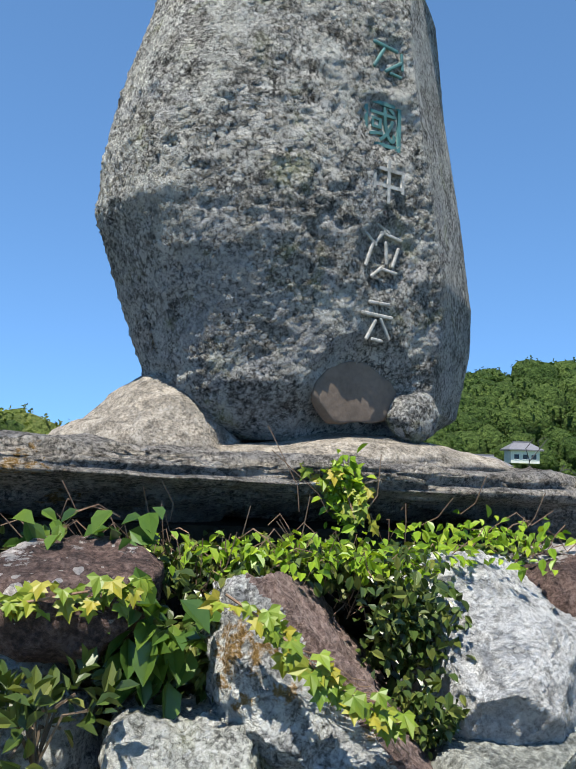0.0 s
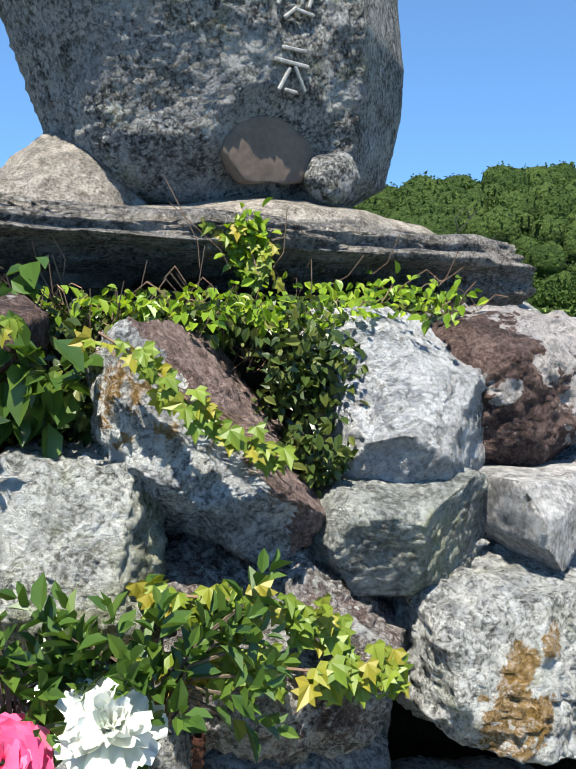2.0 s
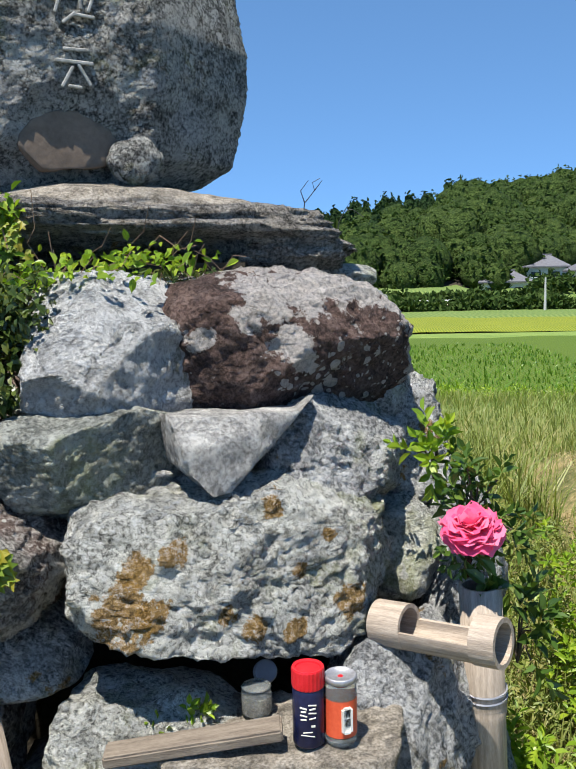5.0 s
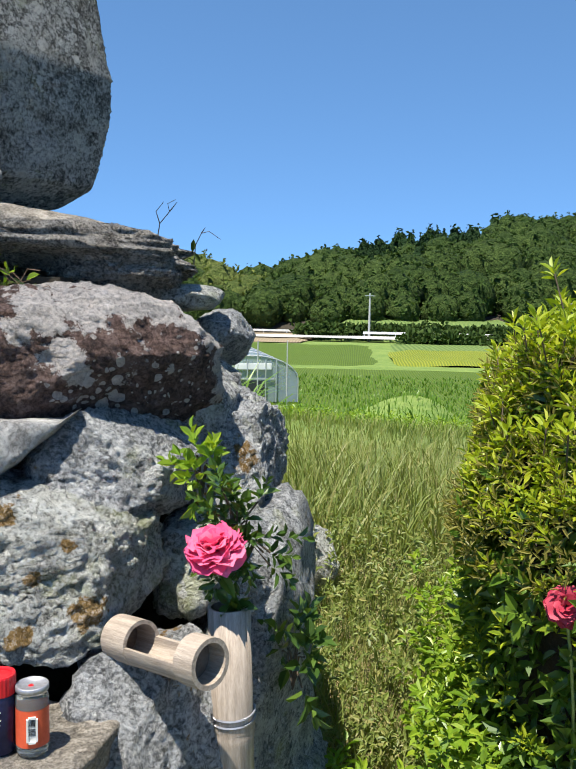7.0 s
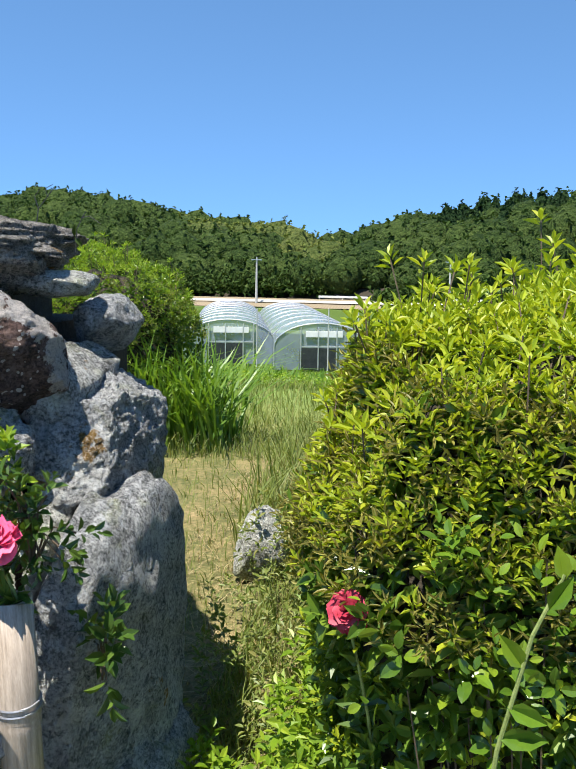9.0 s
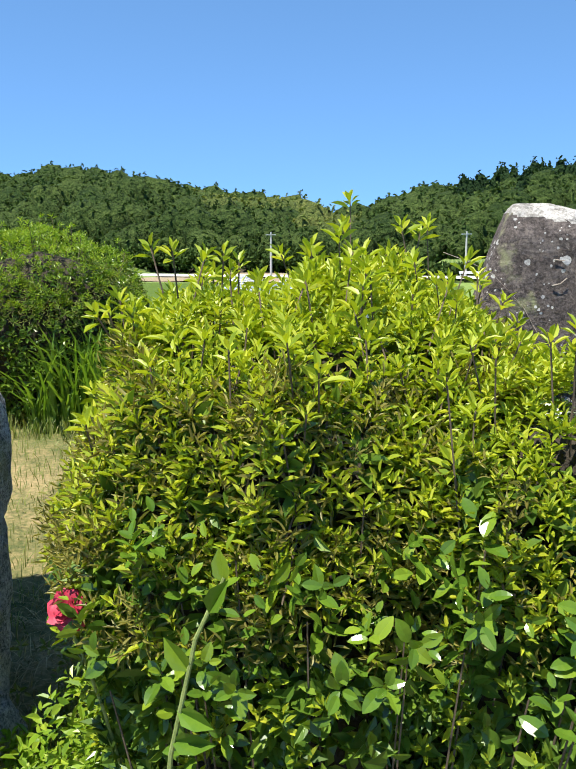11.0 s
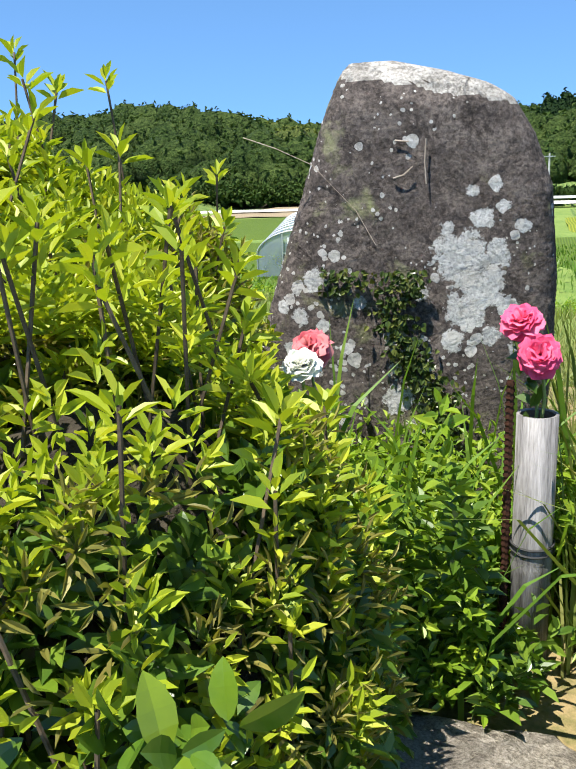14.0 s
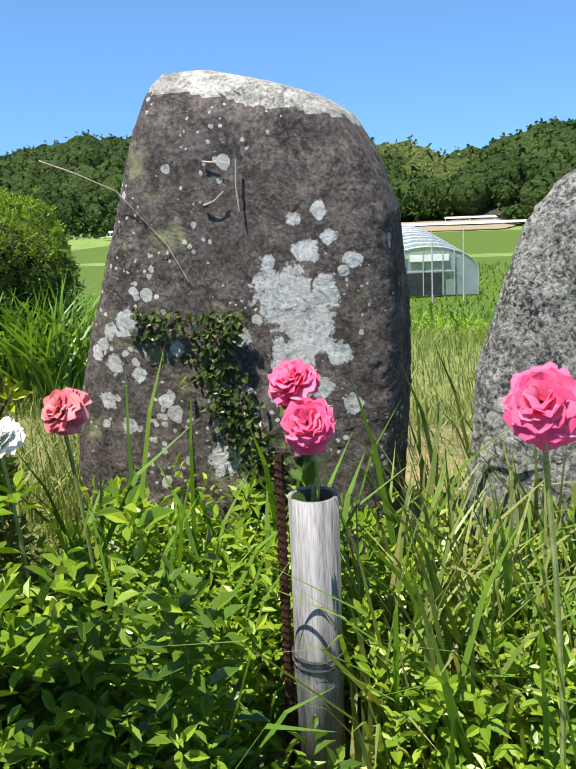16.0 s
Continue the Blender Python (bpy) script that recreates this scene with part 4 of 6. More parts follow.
def boulder_part(ob, label):
    for key in ("category", "group", "label"):
        if key in ob:
            del ob[key]
    ob.parent = boulder
    ob["label"] = label


boulder_part(rock("upper_block", "", (0.33, 1.27, 1.235), (0.15, 0.22, 0.165), M_WHITE, power=3.2, rough=0.02, level=6, facets=0, chip=0.035,
                  faces=(((0.287, 1.123, 1.24), (-0.25, -0.55, 0.79)), ((0.301, 1.077, 1.188), (-0.12, -0.9, -0.42)), ((0.395, 1.16, 1.24), (0.8, -0.58, 0.02)), ((0.33, 1.1, 1.215), (0.35, -0.75, 0.55)),
                         ((0.3, 1.08, 1.128), (-0.1, -0.25, -0.95)), ((0.215, 1.1, 1.14), (-0.95, -0.3, 0.1)), ((0.25, 1.32, 1.366), (-0.1, 0.3, 0.95)), ((0.3, 1.25, 1.34), (0.4, -0.3, 0.86)))), "pale grey facets, freshly broken")
boulder_part(rock("broken_step", "", (0.3, 1.2, 1.055), (0.155, 0.2, 0.095), M_GREEN_GREY, power=3.0, rough=0.03, level=6, facets=0, chip=0.04,
                  faces=(((0.25, 1.03, 1.118), (0.0, -0.25, 0.97)), ((0.27, 1.02, 1.08), (-0.1, -0.93, -0.35)), ((0.36, 1.085, 1.1), (0.7, -0.7, -0.1)), ((0.165, 1.06, 1.06), (-0.8, -0.3, -0.5)), ((0.28, 1.07, 0.985), (0, -0.4, -0.9)),
                         ((0.3, 1.03, 1.03), (0.3, -0.7, -0.65)))), "greenish grey lower part with a flat step")
ribbed = rock("ribbed_boulder", "tilted stone with a rust-brown top and grey flank", (0.03, 1.16, 1.2), (0.165, 0.18, 0.175), M_GREY, power=3.0, rough=0.03, level=6, facets=0, chip=0.04,
              faces=(((0.067, 1.027, 1.199), (0.72, -0.15, 0.67)), ((-0.038, 1.008, 1.191), (0.14, -0.92, 0.36)), ((0.155, 1.07, 1.08), (0.8, -0.4, -0.45)), ((0.0, 1.02, 1.115), (-0.5, -0.45, -0.74)), ((-0.115, 1.06, 1.273), (-0.9, -0.3, 0.2)),
                     ((-0.03, 1.15, 1.345), (-0.1, 0.2, 1)), ((0.09, 1.04, 1.08), (0.2, -0.85, -0.45))))
ribbed.data.materials.append(M_RUST)
for q in ribbed.data.polygons:
    c = q.center
    rust = c.x * 0.72 - c.y * 0.15 + c.z * 0.67 + 0.012 * noise.noise(c * 40) > 0.033 or c.x + 0.02 * noise.noise(c * 25) > 0.085
    q.material_index = int(rust)
rock("brown_boulder", "rounded dark brown boulder crusted with white lichen", (0.615, 1.5, 1.205), (0.315, 0.2, 0.15), M_BROWN, (1, 0.9, 1, 0.95, 0.95, 1.0, 0.98, 1.1), ((0.1, -0.9, -0.42, 0.84),), 2.7, 0.05, (0, 6, 44), 6, facets=5, chip=0.035)
rock("wedge_stone", "smooth grey wedge-shaped stone", (0.555, 1.21, 1.065), (0.145, 0.16, 0.1), M_WEDGE, power=3.2, rough=0.012, level=5, facets=0, chip=0.012,
     faces=(((0.52, 1.095, 1.05), (0.66, -0.74, 0.1)), ((0.51, 1.1, 1.1), (0.4, -0.6, 0.7)), ((0.5, 1.13, 1.128), (0, 0.1, 1)), ((0.478, 1.06, 1.07), (-0.9, -0.4, -0.1)), ((0.495, 1.08, 1.033), (-0.6, -0.3, -0.75)), ((0.609, 1.18, 1.066), (0.62, 0.1, -0.76)), ((0.54, 1.11, 1.006), (0, -0.1, -1))))
rock("wedged_stone", "rough blue-grey stone wedged under the brown boulder", (0.715, 1.38, 1.015), (0.155, 0.18, 0.11), M_PALE_GREY, power=3.0, rough=0.04, level=6, facets=0, chip=0.06,
     faces=(((0.7, 1.235, 0.97), (0.56, -0.76, 0.3)), ((0.62, 1.21, 1.06), (-0.55, -0.3, 0.76)), ((0.78, 1.32, 1.05), (0.6, -0.2, 0.77)), ((0.7, 1.24, 0.925), (-0.1, -0.3, -0.95)), ((0.66, 1.21, 1.03), (0.1, -0.75, 0.66)), ((0.825, 1.35, 0.98), (0.95, -0.3, 0)), ((0.79, 1.33, 0.94), (0.6, -0.4, -0.65))))
rock("lichen_boulder", "big squared grey stone with ochre lichen patches", (0.545, 1.2, 0.885), (0.275, 0.27, 0.145), M_OCHRE, power=4.0, rough=0.05, level=6, facets=0, chip=0.055,
     faces=(((0.413, 1.01, 1.0), (0.18, -0.92, 0.35)), ((0.66, 1.1, 0.87), (0.5, -0.83, 0.2)), ((0.5, 1.1, 1.0), (0.05, -0.1, 1)), ((0.66, 1.13, 0.98), (0.52, -0.2, 0.83)), ((0.5, 1.0, 0.785), (-0.13, -0.25, -0.96)), ((0.31, 1.0, 0.96), (-0.97, -0.2, 0.0)),
            ((0.345, 0.95, 0.82), (-0.7, -0.2, -0.7)), ((0.785, 1.22, 0.83), (0.95, -0.3, 0.05)), ((0.35, 1.0, 0.985), (-0.5, -0.3, 0.8))))
rock("ivy_boulder", "round brown and white stone hung with lime ivy", (0.105, 1.12, 0.935), (0.172, 0.19, 0.152), M_RIB, (1, 0.92, 1, 1, 1, 1.05, 1, 1.0), ((-0.1, -0.6, 0.8, 0.75),), 2.4, 0.06, level=6, facets=3, faces=(((0.17, 1.0, 1.005), (0.62, -0.2, 0.76)), ((0.05, 0.93, 1.03), (0.0, -0.5, 0.87))))
rock("low_dark_stone", "dark grey stone in shade below the ivy stone", (0.14, 1.16, 0.735), (0.15, 0.15, 0.075), M_GREY, (1, 1.05, 1, 1.05, 1, 1.1, 1, 1.1), (), 3, 0.05, level=4)
rock("pale_low_stone", "pale stone with yellow lichen under the large boulder", (0.41, 1.04, 0.6), (0.165, 0.16, 0.1), M_YELLOW, (1, 1, 0.95, 1.1, 1, 1.1, 1, 1.1), ((0.1, -0.8, 0.6, 0.7),), 3, 0.05)
rock("pale_squared_stone", "pale squared stone with greenish lichen", (-0.15, 1.1, 1.07), (0.105, 0.16, 0.12), M_YELLOW, (1, 1.12, 0.96, 1.1, 1, 1.1, 1, 1.0), (), 3.4, 0.04, level=6, facets=0, faces=(((-0.15, 0.98, 1.09), (0.05, -0.9, 0.42)), ((-0.07, 1.02, 1.1), (0.85, -0.5, 0.15))))
rock("brown_flank_stone", "brown and white stone under trailing ivy", (-0.32, 1.18, 1.305), (0.135, 0.15, 0.078), M_BROWN, (0.9, 1, 1, 1, 1, 1, 1, 1.05), ((0, -0.4, 0.9, 0.75),), 2.5, 0.05)
rock("left_stone", "grey mottled stone at the end of the base", (-0.42, 1.2, 1.12), (0.15, 0.16, 0.12), M_GREY, (1, 1.05, 1, 1.05, 1, 1.1, 1, 1.1), (), 2.8, 0.09, level=4)
rock("left_low_stone", "brown stone low in the base", (-0.33, 1.14, 0.86), (0.2, 0.17, 0.12), M_RIB, (1, 1.05, 1, 1.05, 1, 1.1, 1, 1.1), (), 2.8, 0.09, level=4)
rock("low_pale_stone", "pale grey stone low in the base", (-0.1, 1.06, 0.78), (0.1, 0.13, 0.11), M_GREY, (1, 1.05, 1, 1.05, 1, 1.1, 1, 1.1), (), 2.8, 0.09, level=4)
rock("footing_stone", "blue-grey stone with crusty lichen beside the jars", (0.83, 1.18, 0.6), (0.13, 0.15, 0.14), M_PALE_GREY, power=3.2, rough=0.04, level=5, facets=0, chip=0.06,
     faces=(((0.8, 1.075, 0.69), (0.3, -0.72, 0.62)), ((0.9, 1.12, 0.62), (0.75, -0.6, 0.25)), ((0.72, 1.05, 0.7), (-0.9, -0.3, 0.2))))
rock("side_stone", "upright lichen-covered stone behind the bamboo", (0.845, 1.5, 0.79), (0.085, 0.14, 0.1), M_YELLOW, power=3.0, rough=0.06, level=5, facets=4, chip=0.07, faces=(((0.83, 1.37, 0.8), (0.3, -0.85, 0.42)),))
rock("tall_side_stone", "pale rough stone high in the side wall", (0.87, 1.8, 0.98), (0.135, 0.28, 0.17), M_PALE_GREY, power=3.0, rough=0.05, level=6, facets=2, chip=0.06,
     faces=(((0.93, 1.62, 1.0), (0.45, -0.7, 0.5)), ((0.99, 1.83, 1.0), (0.97, -0.1, 0.2)), ((0.93, 1.77, 1.11), (0.1, -0.3, 0.95))))
rock("side_slab_stone", "upright rough stone standing against the side wall", (0.97, 1.63, 0.5), (0.125, 0.3, 0.4), M_PALE_GREY, power=3.4, rough=0.06, level=5, facets=3, chip=0.05,
     faces=(((1.045, 1.4, 0.7), (0.93, -0.33, -0.08)), ((1.02, 1.36, 0.7), (0.3, -0.93, 0.15)), ((1.04, 1.5, 0.87), (0.3, -0.3, 0.9))))
rock("side_foot_stone", "pale rough stone at the foot of the side wall", (0.98, 1.66, 0.14), (0.15, 0.32, 0.2), M_PALE_GREY, power=3.0, rough=0.06, facets=5)
rock("side_stone", "mottled grey stone high on the side of the base", (0.79, 1.78, 1.1), (0.11, 0.2, 0.1), M_GREY, level=4, rough=0.08, power=2.8)
rock("side_stone", "grey stone in the side of the base", (0.79, 2.05, 0.75), (0.12, 0.25, 0.35), M_GREY, level=4, rough=0.08, power=2.8)
rock("small_top_stone", "small mottled stone on the corner of the base", (0.825, 2.0, 1.235), (0.075, 0.11, 0.078), M_PALE_GREY, (1, 0.9, 1, 1.0, 1, 1.0, 0.9, 0.9), ((0.4, -0.6, -0.7, 0.6),), 2.8, 0.06, level=5)
rock("flat_top_stone", "flat pale stone chinked under the slab", (0.745, 1.86, 1.345), (0.1, 0.1, 0.035), M_YELLOW, level=4, rough=0.06)
rock("slate_chip", "thin grey slate chip lying in a gap", (0.41, 1.17, 1.026), (0.034, 0.022, 0.008), M_WEDGE, level=3, rough=0.05, power=3, rot=(0, 6, 5))
for i, (x, y, z, a, b, c) in enumerate(((-0.3, 1.15, 0.62, 0.18, 0.17, 0.14), (0.0, 1.16, 0.52, 0.16, 0.18, 0.15), (0.3, 1.2, 0.36, 0.2, 0.2, 0.17), (0.7, 1.22, 0.36, 0.2, 0.2, 0.17), (-0.15, 1.18, 0.22, 0.22, 0.2, 0.2),
                                        (0.5, 1.24, 0.14, 0.25, 0.2, 0.16), (0.9, 1.32, 0.16, 0.2, 0.2, 0.2), (-0.6, 1.25, 0.3, 0.25, 0.25, 0.3), (-0.65, 1.3, 0.85, 0.22, 0.25, 0.25), (-0.7, 1.35, 1.2, 0.25, 0.25, 0.16))):
    rock("base_stone", "rough grey stone in the stacked base", (x, y, z), (a, b, c), (M_GREY, M_RIB, M_YELLOW)[i % 3], (1, 1.06, 1, 1.06, 1, 1.1, 1, 1.08), (), 2.8, 0.09, level=4)

# Added filler below the slab; its dark colour stands for the shade there.
tagged(part("base_core", block((1.45, 0.7, 0.2), 0.03, (-0.15, 1.87, 1.28)), M_EARTH_SHADE), "dark earth filler added to close and shade the gap under the slab", "earth", kind="structure")

# ---- slab, mound of mortar, monument ----
rock("capstone_slab", "long layered brown-grey stone slab bearing the monument", (-0.04, 1.82, 1.455), (0.76, 0.45, 0.07), M_SLAB, (1.0, 0.98, 1, 1.0, 1, 1.0, 1, 1.0), ((-0.1, -0.1, 1, 0.86), (0.05, -0.8, -0.6, 0.72)), 5, 0.16, (0, 1.5, 14), 6, "slab", "capstone", 0.8, facets=0, strata=0.014)
rock("slab_end_stone", "layered grey end of the capstone slab", (0.575, 1.86, 1.41), (0.155, 0.24, 0.09), M_SLAB, (1.0, 0.9, 1, 1.0, 1, 1.0, 1, 1.0), (), 3, 0.1, (0, 4, 20), 6, "slab", "capstone", facets=3, strata=0.009)
rock("mortar_mound", "pale mortar mound bedding the monument", (-0.24, 1.78, 1.5), (0.22, 0.24, 0.17), M_CONCRETE, (1.0, 0.7, 1, 0.75, 1, 1.0, 1, 1.0), (), 2.0, 0.03, (0, 0, 20), 5, "mortar", "mortar", facets=0, chip=0)
rock("mortar_mound", "pale mortar bedding along the monument's foot", (0.2, 1.76, 1.5), (0.42, 0.2, 0.07), M_CONCRETE, (1.0, 0.8, 1, 0.8, 1, 1.0, 1, 1.0), (), 2.2, 0.04, (0, 0, 22), 5, "mortar", "mortar", facets=0, chip=0)

TURN = 25
MON = pose(0.085, 1.765, 0, 0, 0, TURN)
monument = thing("stone_monument", "tall weathered grey stone monument with carved characters and lichen", "monument", m=MON)
body = loft("body", ((1.545, -0.18, 0.24), (1.575, -0.26, 0.36), (1.62, -0.29, 0.43), (1.78, -0.345, 0.47), (1.9, -0.4, 0.472), (2.0, -0.435, 0.455), (2.12, -0.43, 0.43), (2.36, -0.37, 0.375), (2.6, -0.315, 0.34), (2.8, -0.25, 0.29), (2.9, -0.1, 0.1)),
            ((1.545, 0.15), (1.65, 0.235), (1.9, 0.262), (2.3, 0.257), (2.7, 0.2), (2.9, 0.08)), M_MONUMENT, 190, 270, 3.2, 0.0105, 3.3,
            ((0.02, 1.63, 0.13, 0.03), (-0.25, 1.72, 0.2, 0.012), (0.04, 2.19, 0.075, 0.014), (0.045, 2.33, 0.07, 0.012), (0.05, 1.92, 0.08, 0.01)))
for q in body.data.vertices:
    q.co.y += 0.057
    wide = float(np.interp(q.co.z, (1.545, 1.62, 1.78, 1.9, 2.12, 2.36, 2.6, 2.9), (0.24, 0.43, 0.47, 0.472, 0.43, 0.375, 0.34, 0.1)))
    over = 0.59 * q.co.x - 0.81 * q.co.y - 0.28 - 0.59 * (wide - 0.474)
    if over > 0 and q.co.z < 2.7:
        q.co.x -= 0.55 * over
        q.co.y += 0.76 * over
    if q.co.x > 0:
        q.co.x *= 1.04
body.parent = monument
rock("bulge", "", (0.155, -0.175, 1.605), (0.06, 0.04, 0.05), M_MONUMENT, level=4, rough=0.08, facets=4).parent = monument
rock("shoulder", "", (-0.03, -0.185, 2.02), (0.12, 0.028, 0.04), M_MONUMENT, (1, 0.8, 1, 1, 1, 1, 0.8, 1), ((0, -0.2, -1, 0.6),), level=4, rough=0.08).parent = monument
rock("broken_face", "", (0.02, -0.155, 1.645), (0.105, 0.02, 0.07), M_CRACK, (1, 0.95, 1, 1.0, 1, 1.1, 0.8, 0.9), ((0, -1, 0, 0.5),), level=4, rough=0.02, power=2.6).parent = monument
for o in monument.children:
    for key in ("category", "group", "label"):
        if key in o:
            del o[key]
monument.children[-1]["label"] = "smooth brown broken patch"


def glyph(char, x, z, size, mat, parent, y, turn=0.0, thick=0.0025):
    c = bpy.data.curves.new("character", "FONT")
    c.body, c.size, c.extrude, c.align_x, c.align_y = char, size, thick, "CENTER", "CENTER"
    tmp = bpy.data.objects.new("character", c)
    scene.collection.objects.link(tmp)
    me = bpy.data.meshes.new_from_object(tmp.evaluated_get(bpy.context.evaluated_depsgraph_get()))
    bpy.data.objects.remove(tmp)
    me.materials.clear()
    me.materials.append(mat)
    ob = new("character", me)
    ob.parent = parent
    ob.matrix_basis = pose(x, y, z, 90, 0, turn)
    return ob


def carved(x, z, size, strokes, mat, y):
    """An unreadable carved sign: short bars in the place of its strokes."""
    for sx, sz, ln, ang in strokes:
        o = part("stroke", block((ln * size, 0.006, 0.0065 + 0.002 * ln), 0.002, seg=1), mat, monument)
        o.matrix_basis = pose(x + sx * size, y, z + sz * size, 0, ang, 0)


glyph("國", 0.035, 2.19, 0.115, M_PATINA, monument, -0.196)
glyph("中", 0.04, 2.065, 0.1, M_CARVED, monument, -0.215)
carved(0.05, 2.335, 0.11, ((-0.1, 0.3, 0.6, 5), (-0.25, 0.05, 0.5, -60), (0.1, -0.05, 0.5, -35), (0.3, 0.1, 0.35, 85), (0.15, -0.2, 0.3, 5)), M_PATINA, -0.196)
carved(0.035, 1.935, 0.12, ((-0.1, 0.42, 0.6, 25), (-0.3, 0.2, 0.5, 40), (-0.05, 0.2, 0.4, -50), (-0.25, -0.1, 0.5, -70), (0.2, 0.25, 0.5, 10), (0.1, -0.05, 0.4, 85), (0.3, -0.1, 0.4, -70), (0.15, -0.35, 0.4, 5), (-0.1, -0.4, 0.3, -40)), M_CARVED, -0.205)
carved(0.03, 1.79, 0.1, ((0.05, 0.35, 0.55, 0), (0.0, 0.1, 0.8, 2), (-0.15, -0.2, 0.5, -60), (0.2, -0.15, 0.5, 60), (0, -0.4, 0.3, 5)), M_CARVED, -0.203)

# ---- ivy and plants on the base ----


def scatter_ivy(name, label, boxes, mat, count, size, seed_up=0.8, shape="pointed", parent=None):
    """Leaves over soft-edged patches: rows of centre, half size and share."""
    tot = sum(b[6] for b in boxes)
    P = []
    for cx, cy, cz, hx, hy, hz, share in boxes:
        n = int(count * share / tot)
        u = RNG.normal(0, 0.5, (n, 3)).clip(-1.2, 1.2)
        P.append(np.array([cx, cy, cz]) + u * np.array([hx, hy, hz]))
    p = np.concatenate(P)
    n = len(p)
    way = RNG.normal(0, 0.6, (n, 3)) + np.array([0, -0.6, -0.25])
    up = RNG.normal(0, 0.35, (n, 3)) + np.array([0, -0.55, seed_up])
    s = RNG.uniform(0.55, 1.15, n) * size
    v, f = lobed(p, way, up, s) if shape == "lobed" else leaves(p, way, up, s, s * 0.55, 0.25, 0.2)
    ob = stuff_mesh(name, v, f, mat, parent)
    if not parent:
        tagged(ob, label, "ivy")
    return ob


ivy = thing("ivy_growth", "tangled green ivy growing between slab and stones", "ivy")
scatter_ivy("leaves", "", ((-0.3, 1.3, 1.335, 0.22, 0.08, 0.035, 3), (0.0, 1.32, 1.335, 0.22, 0.08, 0.04, 4), (0.25, 1.42, 1.335, 0.2, 0.07, 0.03, 3), (0.42, 1.5, 1.335, 0.14, 0.06, 0.03, 2),
                           (0.17, 1.2, 1.27, 0.07, 0.05, 0.09, 2.5), (0.16, 1.12, 1.16, 0.05, 0.03, 0.05, 1), (-0.12, 1.16, 1.24, 0.06, 0.06, 0.08, 2.5), (-0.22, 1.15, 1.24, 0.07, 0.05, 0.05, 1.5)), M_IVY, 4600, 0.023, parent=ivy)
scatter_ivy("broad_leaves", "", ((-0.2, 1.07, 1.29, 0.06, 0.04, 0.04, 3), (-0.3, 1.22, 1.4, 0.14, 0.04, 0.03, 2), (-0.19, 1.08, 1.24, 0.05, 0.03, 0.03, 1.5), (-0.03, 0.98, 1.03, 0.025, 0.02, 0.025, 0.6)), M_BROADLEAF, 80, 0.052, parent=ivy)
scatter_ivy("pale_leaves", "", ((0.05, 1.28, 1.36, 0.3, 0.07, 0.03, 3), (0.1, 1.4, 1.46, 0.03, 0.02, 0.05, 1.2), (0.35, 1.42, 1.39, 0.16, 0.05, 0.025, 1)), M_WEED, 700, 0.024, parent=ivy)
st = []
for k in range(150):
    x = RNG.uniform(-0.45, 0.5)
    p = np.array([x, 1.25 + 0.35 * max(x, 0) + RNG.uniform(-0.03, 0.08), 1.33 + RNG.uniform(-0.05, 0.06)])
    d = RNG.normal(0, 1, 3) * np.array([1, 0.4, 0.5])
    pts = [p + d * 0.02 * t + np.array([0, -0.01, 0.02]) * math.sin(t * 2 + k) for t in range(5)]
    st.append(tube(pts, 0.001, 4))
for k in range(26):
    a, x = RNG.uniform(-1.1, -0.3), RNG.uniform(-0.06, 0.08)
    pts = [np.array([x, 1.0, 1.3 - 0.75 * (x + 0.06)]) + np.array([math.cos(a) * 0.016 * t, -0.008 + 0.002 * t, math.sin(a) * 0.016 * t + 0.004 * math.sin(t * 1.7 + x * 90)]) for t in range(5)]
    st.append(tube(pts, 0.0008, 4))
for x0, z0, dx, dz in ((0.02, 1.42, -0.05, 0.14), (0.07, 1.42, -0.09, 0.1), (0.14, 1.42, 0.03, 0.1), (-0.19, 1.4, -0.02, 0.09), (0.33, 1.42, 0.05, 0.07), (0.25, 1.4, 0.06, 0.05)):
    st.append(tube([(x0 + dx * t + 0.01 * math.sin(5 * t), 1.36 + 0.3 * max(x0, 0) - 0.02 * t, z0 + dz * t) for t in (0, 0.3, 0.6, 1)], 0.0009, 4))
v, f = rods(st)
stuff_mesh("stem_tangle", v, f, M_VINE, ivy, "thin brown runners")


def ivy_strand(label, path, n, size, width):
    """A strand of overlapping lime ivy leaves along a path."""
    t = np.sort(RNG.uniform(0, 1, n))
    pts = np.array(path)
    k = np.linspace(0, 1, len(pts))
    p = np.stack([np.interp(t, k, pts[:, i]) for i in range(3)], 1) + RNG.normal(0, 1, (n, 3)) * np.array([width, 0.006, width])
    th = thing("ivy_strand", label, "ivy", "lime ivy strands")
    s = RNG.uniform(0.7, 1.2, n) * size
    v, f = lobed(p, RNG.normal(0, 0.35, (n, 3)) + np.array([0.1, -0.45, -0.8]), RNG.normal(0, 0.3, (n, 3)) + np.array([0, -0.8, 0.45]), s)
    stuff_mesh("leaves", v, f, M_IVY_LIME, th)
    v, f = tube([tuple(q) for q in pts], 0.0018, 5)
    mesh_object("runner", v, f, M_VINE, th)


